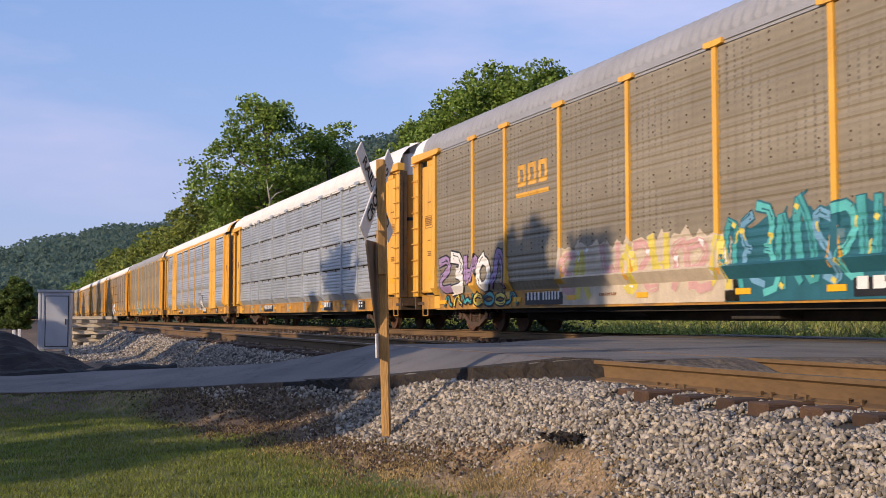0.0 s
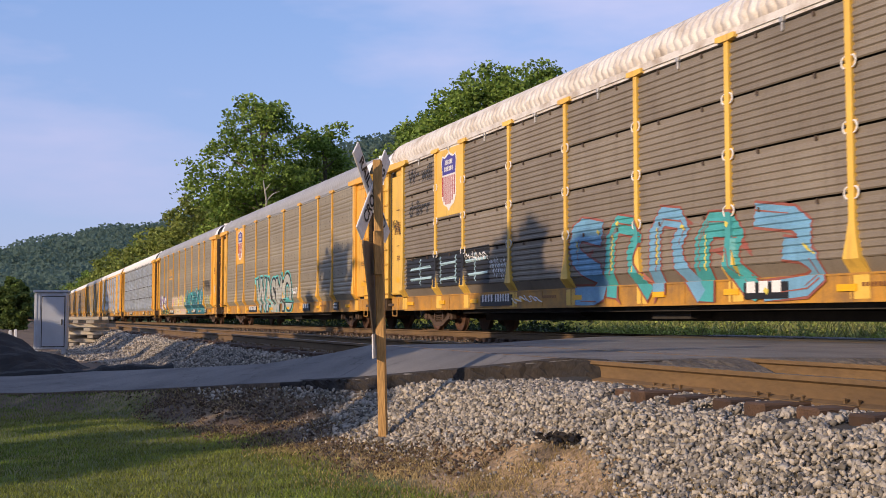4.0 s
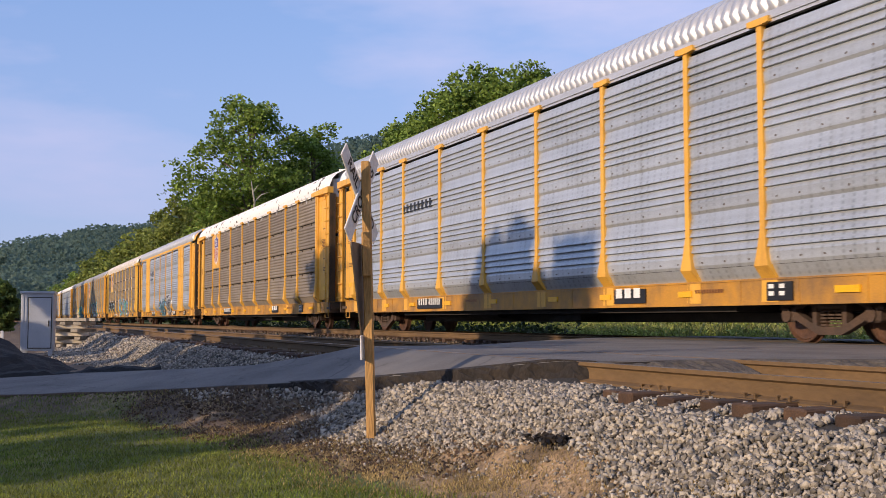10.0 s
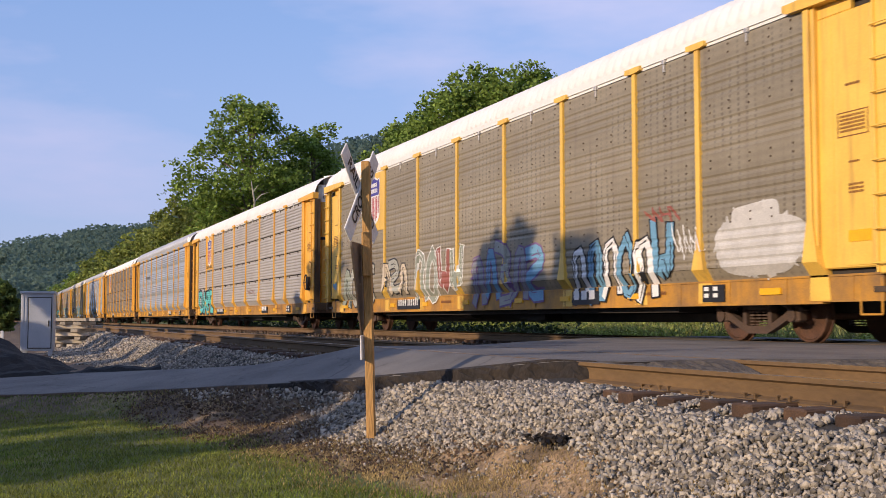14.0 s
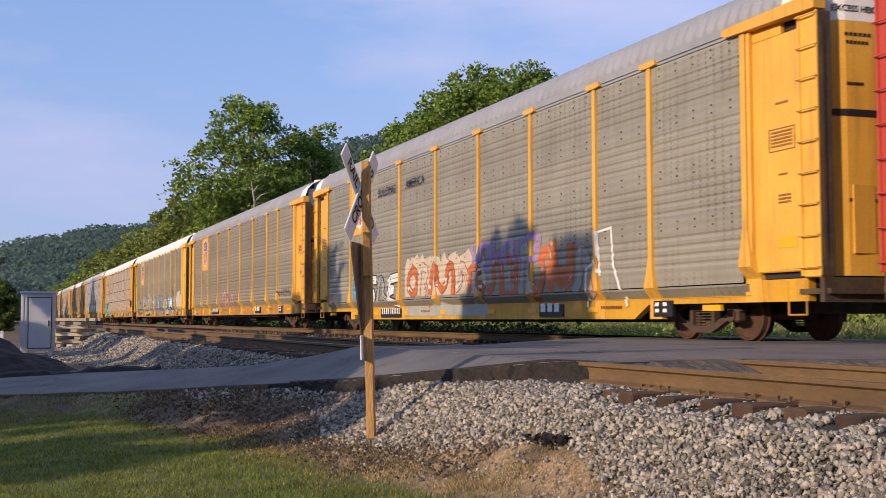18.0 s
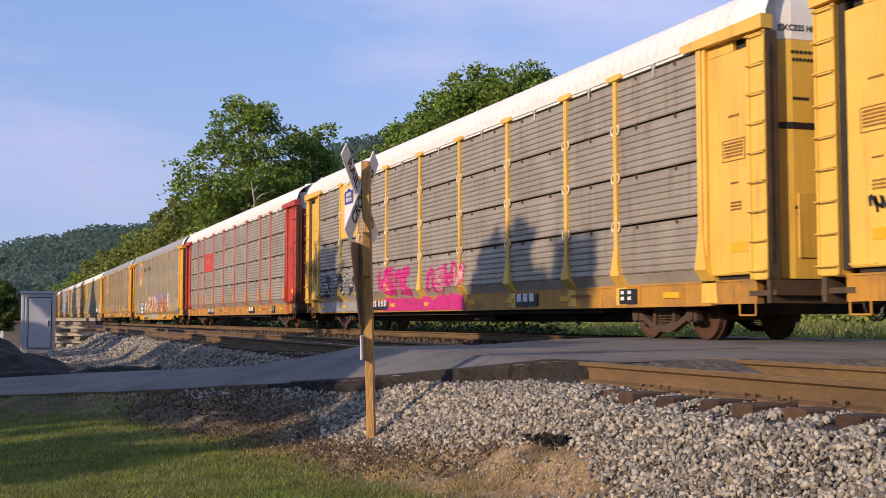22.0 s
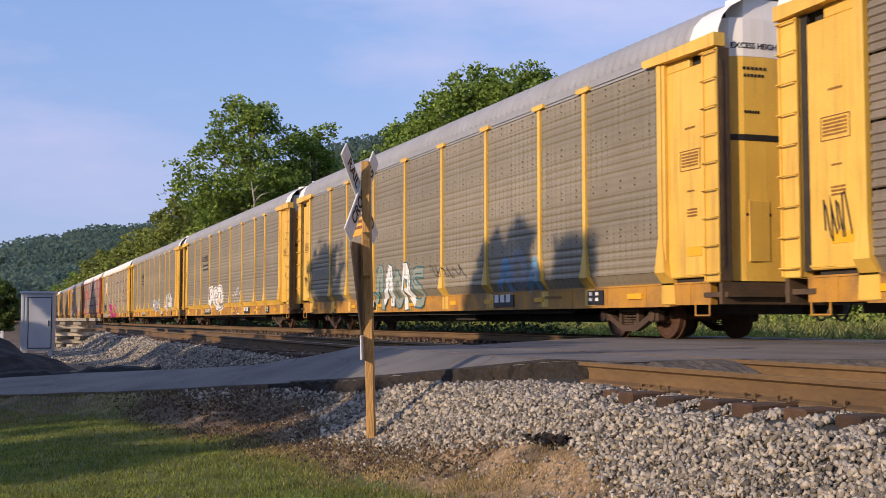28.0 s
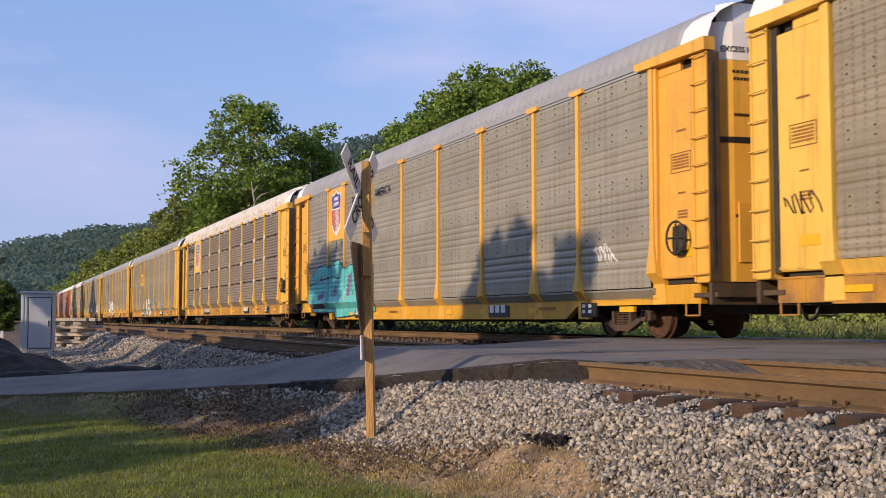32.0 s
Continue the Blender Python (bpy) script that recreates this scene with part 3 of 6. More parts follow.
PANEL_EDGE, POSTS = 11.85, (9.15, 7.15, 4.3, 1.43, -1.43, -4.3, -7.15, -9.15)
EDGES = (PANEL_EDGE, *POSTS, -PANEL_EDGE)
Z_PAN, Z_EAVE = 1.19, 4.86
SEAM = (Z_EAVE - Z_PAN) / 4
DROP = .26                             # how much lower the sides of the low cars reach


def ridges(kind):
    """The sheeting's section: (height, how far it stands out) from the apron to the eave."""
    out, z = [], Z_PAN
    if kind in ("fine", "low"):
        # four courses, each with four shallow grooves under a flat bolted band
        for k in range(4):
            z = Z_PAN + SEAM * k
            for q in range(4):
                c = z + .10 + .155 * q
                out += [(c - .055, .017), (c - .014, .003), (c + .010, .003), (c + .045, .018)]
        out = [(Z_PAN, .017)] + out
        if kind == "low":                            # a plain foot carries the screens down to the low sill
            out = [(Z_PAN - DROP, .012), (Z_PAN - .03, .014)] + out
    elif kind == "seamed":
        for k in range(4):
            a, b = Z_PAN + SEAM * k, Z_PAN + SEAM * (k + 1) - .035
            z = a
            out.append((a, .006))
            while z < b - .11:
                out += [(z + .022, .026), (z + .07, .024), (z + .092, .002), (z + .118, .0)]
                z += .118
            out += [(b, .01), (b + .004, -.04), (b + .031, -.04)]
    else:
        for k in range(4):
            # a bellied bolted band, and four overlapping slats above it
            z = Z_PAN + SEAM * k
            out += [(z, .004), (z + .05, .022), (z + .19, .026), (z + .265, -.004)]
            z += .27
            for q in range(4):
                h = .132 if q < 3 else SEAM - .27 - .136 * 3 - .004
                out += [(z, .047), (z + .020, .044), (z + .05, .030), (z + h, -.004 if q < 3 else .002)]
                z += .136
    top = Z_EAVE - (.05 if kind == "louver" else 0)
    out = [(q, d) for q, d in out if q < top]
    return out + [(top, .017 if kind in ("fine", "low") else 0)]


PROFILE = {k: ridges(k) for k in ("fine", "low", "seamed", "louver")}
KNOTS = {k: (np.array([q for q, _ in v]), np.array([d for _, d in v])) for k, v in PROFILE.items()}
sheet_cache = {}


def sheet(kind, width, seg=None):
    """A ridged sheet of that width, its face at x = 0 and facing -x, with its bolts; of a seamed one the strip numbered seg."""
    key = (kind, round(width, 2), seg)
    if key not in sheet_cache:
        pts = PROFILE[kind]
        if seg is not None:
            a, b = Z_PAN + SEAM * seg, Z_PAN + SEAM * (seg + 1) - .03
            pts = [(z, d) for z, d in pts if a - .001 <= z < b]
        bm, h = bmesh.new(), width / 2 - .012
        l = [bm.verts.new((-d, -h, z)) for z, d in pts]
        r = [bm.verts.new((-d, h, z)) for z, d in pts]
        for i in range(len(pts) - 1):
            bm.faces.new((l[i], l[i + 1], r[i + 1], r[i]))
        me = mesh_of("side_panel", bm, M_TAN, M_BOLT)
        # bolts in a loose grid
        bm = bmesh.new()
        bm.from_mesh(me)
        lo, hi = pts[0][0], pts[-1][0]
        bands = (.10,) if kind == "louver" else (.72, .85)
        rows_z = [Z_PAN + SEAM * k + q for k in range(4) for q in bands] if seg is None else [hi - .045]
        rows_z = [z for z in rows_z if z < hi]
        n = max(2, round(width / .55)) if seg is None else max(1, round(width / 1.5))
        for z in rows_z:
            for k in range(n):
                y = -h + 2 * h * (k + .5) / n
                s = .014 if seg is None else .022
                box(bm, -.032 if seg is None else -.036, -.0, y - s, y + s, z - s, z + s * (1 if seg is None else 2.2))
                for f in bm.faces[-6:]:
                    f.material_index = 1
        bm.normal_update()
        bm.to_mesh(me)
        bm.free()
        sheet_cache[key] = me
    return sheet_cache[key]


def post_mesh(cap=True, clips=False, drop=0):
    """A post with its T head, and a foot that flares above the apron, folds in under it and runs down the sill."""
    bm = bmesh.new()
    box(bm, -.06, .03, -.06, .06, 1.7 - drop, 4.9)
    if cap:
        prism(bm, [(-.26, 4.975), (-.26, 4.89), (-.10, 4.87), (.10, 4.87), (.26, 4.89), (.26, 4.975)], "x", -.09, .03)
    rings = []
    for x, w, z in ((-.062, .06, 1.72), (-.08, .10, 1.45), (-.095, .165, 1.17), (.06, .185, .985), (.06, .20, .62)):
        rings.append([bm.verts.new(p) for p in ((x, -w, z - drop), (x, w, z - drop), (.16, w, z - drop), (.16, -w, z - drop))])
    fs = []
    for p, q in zip(rings, rings[1:]):
        fs += [bm.faces.new((p[i], p[(i + 1) % 4], q[(i + 1) % 4], q[i])) for i in range(4)]
    fs += [bm.faces.new(rings[0]), bm.faces.new(rings[-1])]
    bmesh.ops.recalc_face_normals(bm, faces=fs)
    if clips:
        for k in (1, 2, 3):
            for y in (-.10, .10):
                for dz in (-.06, .05):
                    box(bm, -.045, .0, y - .025, y + .025, Z_PAN + SEAM * k + dz - .03, Z_PAN + SEAM * k + dz + .03, .01)
    return mesh_of("side_post", bm, M_YEL)


bm = bmesh.new()                                     # pale half rings that hold the strips at the seams
for k in (1, 2, 3):
    for s_ in (-1, 1):
        arc = [Vector((-.05, s_ * (.07 + .075 * math.sin(a)), Z_PAN + SEAM * k - .02 + .085 * math.cos(a))) for a in np.linspace(0, math.pi, 7)]
        for a, b in zip(arc, arc[1:]):
            rod(bm, a, b, .014, seg=5)
CLIP_RING = mesh_of("clip_ring", bm, M_CAPW)
bm = box(bmesh.new(), -.06, .0, -.022, .022, 4.70, 4.90, .006)
box(bm, -.07, .0, -.045, .045, 4.84, 4.92, .006)
ROOF_CLIP = mesh_of("roof_bracket", bm, M_ROOFG)
POST, POST_CLIP, POST_PLAIN, POST_LOW = post_mesh(), post_mesh(clips=True), post_mesh(False), post_mesh(drop=DROP)

ROOF_SEC = [(-1.53, 5.03), (-1.53, 5.09), (-1.44, 5.33), (-1.28, 5.50), (-1.05, 5.63), (-.6, 5.79), (0, 5.86), (.6, 5.79), (1.05, 5.63), (1.28, 5.50), (1.44, 5.33), (1.53, 5.09), (1.53, 5.03)]


def roof_mesh(y0, y1, pitch, deep, side=0):
    n = max(2, int(round((y1 - y0) / (pitch / 4))))
    v, f, k = [], [], len(ROOF_SEC)
    for i in range(n + 1):
        d = (0, deep, deep, 0)[i % 4]
        for j, (x, z) in enumerate(ROOF_SEC):
            q = d if 0 < j < k - 1 else 0
            v.append((x * (1 + q * .5), y0 + (y1 - y0) * (i + side * (0, -.6, .6, 0)[i % 4]) / n, z + q))
    for i in range(n):
        for j in range(k - 1):
            f.append((i * k + j, i * k + j + 1, (i + 1) * k + j + 1, (i + 1) * k + j))
    return fast_mesh("roof", v, f, M_ROOFG)


ROOF, ROOF_RIB, ROOF_END = roof_mesh(-12.85, 12.85, .30, .04), roof_mesh(-12.85, 12.85, .235, .10, 1), roof_mesh(0, .80, 9, 0)

bm = bmesh.new()                                     # closed inside with its far wall, black to imitate shade behind the gaps
box(bm, -1.37, 1.37, -13.0, 13.0, .97, 5.05)
CORE = mesh_of("body", bm, M_DARK)
bm = bmesh.new()
for y in POSTS:
    box(bm, 1.5, 1.56, y - .06, y + .06, 1.0, 4.95)
box(bm, 1.44, 1.5, -11.85, 11.85, .98, 5.05)
FAR_SIDE = mesh_of("far_side", bm, M_GREY)
bm = box(bmesh.new(), -1.515, -1.42, -11.9, 11.9, 4.875, 5.022)
EAVE = mesh_of("eave_rail", bm, M_ROOFG)
# side sill, set back under the sheeting's sloping apron
bm = bmesh.new()
box(bm, -1.43, -1.30, -13.2, 13.2, .60, .955)
box(bm, -1.445, -1.30, -13.2, 13.2, .955, .985)
box(bm, -1.445, -1.30, -12.0, 12.0, .575, .60)
for y in np.arange(-12.6, 12.7, 1.4):
    box(bm, -1.44, -1.43, y - .03, y + .03, .60, .955)
SILL = mesh_of("side_sill", bm, M_YELW)
# deep-bellied sill of the low cars: it drops between the trucks
bm = prism(bmesh.new(), [(-13.2, .62), (-8.9, .62), (-8.4, .36), (8.4, .36), (8.9, .62), (13.2, .62), (13.2, .955), (12.1, .955), (11.9, .715), (-11.9, .715), (-12.1, .955), (-13.2, .955)], "x", -1.43, -1.30)
prism(bm, [(-11.88, .715), (11.88, .715), (11.88, .728), (-11.88, .728)], "x", -1.445, -1.30)
SILL_LOW = mesh_of("side_sill", bm, M_YELW)
bm = prism(bmesh.new(), [(-1.50, 1.185), (-1.40, .985), (-1.36, .985), (-1.44, 1.185)], "y", -11.85, 11.85)
APRON = mesh_of("apron", bm, M_TAN)
bm = prism(bmesh.new(), [(-1.512, 1.170 - DROP), (-1.512, 1.135 - DROP), (-1.40, .985 - DROP), (-1.36, .985 - DROP), (-1.44, 1.170 - DROP)], "y", -11.85, 11.85)
APRON_LOW = mesh_of("apron", bm, M_TAN)
bm = box(bmesh.new(), -.35, .35, -13.3, 13.3, .45, .95)
box(bm, -1.3, 1.3, -13.2, 13.2, .84, .96)
box(bm, -.45, .45, -8.2, 8.2, .30, .46)
box(bm, 1.30, 1.43, -13.2, 13.2, .45, .97)
box(bm, -1.2, 1.3, -8.0, 8.0, .48, .62)
for y in np.arange(-8, 8.1, 2):
    box(bm, -1.3, 1.3, y - .08, y + .08, .62, .9)
box(bm, -.9, -.44, -2.2, -.9, .34, .8)
rod(bm, (-.75, 2.0, .58), (-.75, 3.2, .58), .2)
UNDER = mesh_of("underframe", bm, M_DARK)
# corner: post, plate, hood, ladder
bm = box(bmesh.new(), -.07, .04, -.10, .02, 1.7, 4.9, .008)
box(bm, -.045, .04, .03, .11, 1.2, 4.9, .008)
a_ = [bm.verts.new(p) for p in ((-.07, -.10, 1.75), (-.07, .03, 1.75), (.1, .03, 1.75), (.1, -.10, 1.75))]
b_ = [bm.verts.new(p) for p in ((-.10, -.17, 1.17), (-.10, .15, 1.17), (.1, .15, 1.17), (.1, -.17, 1.17))]
c_ = [bm.verts.new(p) for p in ((.055, -.18, .985), (.055, .2, .985), (.16, .2, .985), (.16, -.18, .985))]
d_ = [bm.verts.new(p) for p in ((.055, -.2, .62), (.055, .24, .62), (.16, .24, .62), (.16, -.2, .62))]
fs = [bm.faces.new((p[i], p[(i + 1) % 4], q_[(i + 1) % 4], q_[i])) for p, q_ in ((a_, b_), (b_, c_), (c_, d_)) for i in range(4)]
fs += [bm.faces.new(a_), bm.faces.new(d_)]
bmesh.ops.recalc_face_normals(bm, faces=fs)
CORNER_POST = mesh_of("corner_post", bm, M_YEL)
bm = box(bmesh.new(), -1.47, -1.38, -.60, .47, 1.06, 4.66, .02)
box(bm, -1.465, -1.38, -.60, .10, 4.66, 4.92, .01)
box(bm, -1.485, -1.47, -.05, .47, 1.10, 1.13)
box(bm, -1.475, -1.47, -.30, -.285, 1.2, 4.5)
CORNER_PLATE = mesh_of("corner_plate", bm, M_YEL)
bm = prism(bmesh.new(), [(-1.0, 4.90), (-.9, 4.86), (1.2, 4.82), (1.2, 5.04), (-1.0, 5.00)], "x", -1.62, -1.40)
HOOD = mesh_of("eave_hood", bm, M_YEL)
bm = bmesh.new()
box(bm, -1.535, -1.30, -.19, .20, .96, 4.80, .015)
for y in (-.19, .19):
    box(bm, -1.56, -1.535, y - .02, y + .02, .98, 4.80)
for k in range(9):
    z = .98 + .457 * k + .12
    rod(bm, (-1.61, -.20, z), (-1.61, .20, z), .013, seg=6)
    for y in (-.20, .20):
        rod(bm, (-1.61, y, z), (-1.53, y, z), .013, seg=6)
LADDER = mesh_of("ladder", bm, M_YEL)
# Dark cover on the ladder box's end, its shade given as colour.
bm = box(bmesh.new(), -1.53, -1.31, .201, .212, .98, 4.80)
box(bm, -1.50, -1.44, .212, .225, 1.2, 4.6)
END_SHADE = mesh_of("end_face", bm, M_YEL)
# Black filler in the open slot, imitating the shade inside it.
SLOT_SHADE = mesh_of("corner_slot", box(bmesh.new(), -1.462, -1.40, 13.085, 13.235, 1.05, 4.80), M_DARK)
# bowed end doors, the yellow leaf and its white head
DOOR_PLAN = [(-1.36, 0), (-1.33, .16), (-1.22, .29), (-1.0, .37), (-.6, .40), (-.02, .41)]


def door_mesh(z0, z1, shrink=1.0):
    bm = bmesh.new()
    prism(bm, DOOR_PLAN + [(-.02, .36), (-.6, .35), (-1.0, .32), (-1.17, .25), (-1.27, .14), (-1.30, 0)], "z", z0, z1)
    return bm


bm = door_mesh(.98, 4.70)
box(bm, -.95, -.55, .385, .412, 1.3, 2.3, .005)
rod(bm, (-.3, .44, 1.1), (-.3, .44, 4.2), .018, seg=6)
DOOR = mesh_of("end_door", bm, M_YEL)
bm = door_mesh(4.705, 5.35)
prism(bm, [(-.02, .05), (-.02, .36), (-.95, .32), (-1.1, .05)], "z", 5.35, 5.7)
DOOR_TOP = mesh_of("door_head", bm, M_CAPW)
bm = prism(bmesh.new(), [(-1.372, .0), (-1.342, .168), (-1.228, .302), (-1.004, .382), (-.6, .412), (-.02, .422), (-.02, .40), (-1.0, .35), (-1.3, .1)], "z", 3.30, 3.40)
DOOR_BAND = mesh_of("door_band", bm, M_BLACK)
bm = bmesh.new()
for z, a, b in ((2.05, -1.0, -.5), (1.95, -.95, -.55), (3.75, -1.0, -.7), (4.48, -1.02, -.55), (4.36, -1.0, -.6)):
    n = 6
    for k in range(n):
        y0, y1 = a + (b - a) * k / n, a + (b - a) * (k + .7) / n
        q0, q1 = (.375 + (y + 1.0) * .075 + .004 for y in (y0, y1))
        bm.faces.new([bm.verts.new(p) for p in ((y0, q0, z), (y1, q1, z), (y1, q1, z + .05), (y0, q0, z + .05))])
DOOR_PRINT = mesh_of("door_print", bm, M_BLACK)
bm = rod(bmesh.new(), (0, -.2, .86), (0, .62, .86), .09, seg=10)
box(bm, -.13, .13, .42, .70, .72, 1.0, .04)
box(bm, -.45, .45, -.25, .0, .70, .98)
COUPLER = mesh_of("coupler", bm, M_TRUCK)
bm = bmesh.new()
for a, b in (((-1.5, -.2, .92), (-1.5, -.2, .42)), ((-1.5, .2, .92), (-1.5, .2, .42)), ((-1.5, -.2, .42), (-1.5, .2, .42))):
    rod(bm, a, b, .016, seg=6)
STIRRUP = mesh_of("stirrup_step", bm, M_YELW)
bm = box(bmesh.new(), -1.45, 1.45, -.25, .42, .72, .80)
box(bm, -1.5, 1.5, .25, .34, .60, .96)
PLATFORM = mesh_of("end_platform", bm, M_YELW)
bm = bmesh.new()
for k in range(12):
    a, b = k / 12 * 3.14, (k + 1) / 12 * 3.14
    rod(bm, (-.35 + .12 * math.cos(a), .35 + .02 * k, .72 - .38 * math.sin(a)), (-.35 + .12 * math.cos(b), .35 + .02 * k, .72 - .38 * math.sin(b)), .022, seg=6)
HOSE = mesh_of("air_hose", bm, M_BLACK)
bm = bmesh.new()
bmesh.ops.create_circle(bm, segments=20, radius=.28)
ring = [v.co.copy() for v in bm.verts]
bm.clear()
for a, b in zip(ring, ring[1:] + ring[:1]):
    rod(bm, (-1.62, a.x, a.y), (-1.62, b.x, b.y), .02, seg=6)
for k in range(0, 20, 5):
    rod(bm, (-1.62, ring[k].x, ring[k].y), (-1.60, 0, 0), .018, seg=6)
box(bm, -1.6, -1.48, -.14, .14, -.3, .2, .02)
BRAKE = mesh_of("hand_brake", bm, M_DARK)
# truck
SF = [(-1.12, .52), (-1.12, .36), (-1.02, .30), (-.72, .32), (-.42, .20), (-.24, .14), (.24, .14), (.42, .20), (.72, .32), (1.02, .30), (1.12, .36), (1.12, .52), (.98, .60), (.55, .72), (.3, .78), (-.3, .78), (-.55, .72), (-.98, .60)]
bm = bmesh.new()
for s in (-1, 1):
    x0, x1 = sorted((s * .98, s * 1.10))
    # upper chord, lower chord, columns and pedestals leave the two windows open
    prism(bm, [(-1.12, .50), (-.98, .60), (-.55, .72), (-.3, .78), (.3, .78), (.55, .72), (.98, .60), (1.12, .50), (.9, .46), (.5, .60), (.25, .66), (-.25, .66), (-.5, .60), (-.9, .46)], "x", x0, x1)
    prism(bm, [(-.95, .44), (-.42, .20), (-.24, .13), (.24, .13), (.42, .20), (.95, .44), (.80, .50), (.40, .31), (.22, .25), (-.22, .25), (-.40, .31), (-.80, .50)], "x", x0, x1)
    for y in (-1, 1):
        prism(bm, [(y * .36, .24), (y * .27, .24), (y * .27, .68), (y * .36, .68)], "x", x0, x1)
        box(bm, x0 - .03, x1 + .03, y * .889 - .15, y * .889 + .15, .31, .56, .03)
        rod(bm, (s * .94, y * .889, .42), (s * 1.16, y * .889, .42), .105, seg=14)
    for y in (-.16, 0, .16):
        for k in range(5):
            rod(bm, (s * 1.03, y, .26 + .05 * k), (s * 1.03, y, .285 + .05 * k), .07, seg=10)
    box(bm, x0 - .02, x1 + .05, -.27, .27, .50, .66, .03)
box(bm, -.98, .98, -.2, .2, .48, .72)
TRUCK = mesh_of("truck", bm, M_TRUCK)
bm = bmesh.new()
for s in (-1, 1):
    prof = [(s * .69, .10), (s * .69, .445), (s * .715, .445), (s * .718, .42), (s * .815, .415), (s * .82, .385), (s * .79, .365), (s * .775, .15), (s * .83, .10)]
    lathe(bm, prof, 28)
rod(bm, (-.98, 0, 0), (.98, 0, 0), .075, seg=12)
WHEELSET = mesh_of("wheelset", bm, M_WHEEL)

# ---- lettering and paint on the cars ----
paint_cache = {}


def paint(name, col, rough=.55):
    if name not in paint_cache:
        paint_cache[name] = flat(name + "_spray_paint", col, rough)
    return paint_cache[name]


def conform(bm, kind, off, over_posts=True):
    """Lay a flat pattern of (y, z) faces on the ridged side: cut it at the ridges and posts and bend it over them."""
    zs, ds = KNOTS[kind]
    drop = DROP if kind == "low" else 0
    lo, hi = min(v.co.z for v in bm.verts), max(v.co.z for v in bm.verts)
    left, right = min(v.co.y for v in bm.verts), max(v.co.y for v in bm.verts)
    cuts = [((0, 0, q), (0, 0, 1)) for q in (*zs, .985 - drop, .98 - drop) if lo < q < hi]
    if over_posts:
        cuts += [((0, p + e, 0), (0, 1, 0)) for p in POSTS for e in (-.16, -.078, -.066, .066, .078, .16) if left < p + e < right]
    for co, no in cuts:
        bmesh.ops.bisect_plane(bm, geom=bm.verts[:] + bm.edges[:] + bm.faces[:], plane_co=co, plane_no=no, dist=1e-5)
    floor = .40 if drop else .612
    for v in bm.verts:
        z = v.co.z = max(v.co.z, floor)
        face = -1.5 - max(float(np.interp(z, zs, ds)), 0) if z > Z_PAN - drop else -1.512 + .112 * (Z_PAN - drop - z) / .2 if z > .985 - drop else -1.447
        near = min(abs(v.co.y - p) for p in POSTS) if over_posts else 9
        half = float(np.interp(z + drop, (1.17, 1.45, 1.72), (.165, .10, .067)))
        if near < half + .001:
            face = min(face, float(np.interp(z + drop, (.984, .986, 1.17, 1.45, 1.72), (-1.447, -1.447, -1.6, -1.585, -1.566))))
        v.co.x = face - off - v.co.x
    return bm


def shape(bm, pts):
    return bm.faces.new([bm.verts.new((0, y, z)) for y, z in pts])


def blob(cy, cz, w, h, seed, n=26, lump=.16):
    r = random.Random(seed)
    ph = [r.uniform(0, 6.28) for _ in range(4)]
    pts = []
    for i in range(n):
        a = 6.28318 * i / n
        k = 1 + lump * (math.sin(2 * a + ph[0]) + .7 * math.sin(3 * a + ph[1]) + .5 * math.sin(5 * a + ph[2]))
        c, s = math.cos(a), math.sin(a)
        pts.append((cy + w / 2 * k * math.copysign(abs(c) ** .7, c), cz + h / 2 * k * math.copysign(abs(s) ** .7, s)))
    return pts


def stroke(bm, pts, w, w2=None, lift=.0):
    """One ribbon along the points, tapering to w2; lift sets it a hair proud of what it crosses."""
    n = len(pts) - 1
    rows = []
    for i, (y, z) in enumerate(pts):
        (ya, za), (yb, zb) = pts[max(i - 1, 0)], pts[min(i + 1, n)]
        d = math.hypot(yb - ya, zb - za) or 1
        uy, uz = (yb - ya) / d, (zb - za) / d
        h = (w + ((w if w2 is None else w2) - w) * i / n) / 2
        e = -h * .6 if i == 0 else h * .6 if i == n else 0
        y, z = y + uy * e, z + uz * e
        x = lift + .00015 * i
        rows.append((bm.verts.new((x, y - uz * h, z + uy * h)), bm.verts.new((x, y + uz * h, z - uy * h))))
    for a, b in zip(rows, rows[1:]):
        bm.faces.new((a[0], a[1], b[1], b[0]))


def text_mesh(words, size, grow=0.0, shear=0.0):
    cu = bpy.data.curves.new("words", "FONT")
    cu.body, cu.size, cu.offset, cu.shear, cu.align_x, cu.align_y = words, size, grow, shear, "CENTER", "CENTER"
    ob = bpy.data.objects.new("words", cu)
    scene.collection.objects.link(ob)
    bpy.context.view_layer.update()
    me = bpy.data.meshes.new_from_object(ob.evaluated_get(bpy.context.evaluated_depsgraph_get()))
    bpy.data.objects.remove(ob)
    return me


def lettering(car, name, words, y, z, size, material, kind, off=.006, grow=.003, shear=0.0, wide=1.0, label="", tall=1.0):
    """Words on the near side, read from the camera's side: they run towards the car's rear."""
    me = text_mesh(words, size, grow, shear)
    bm = bmesh.new()
    bm.from_mesh(me)
    for v in bm.verts:
        v.co = Vector((0, y - v.co.x * wide, z + v.co.y * tall))
    bmesh.ops.reverse_faces(bm, faces=bm.faces[:])
    conform(bm, kind, off, False)
    return part(name, bm, material, car, label)


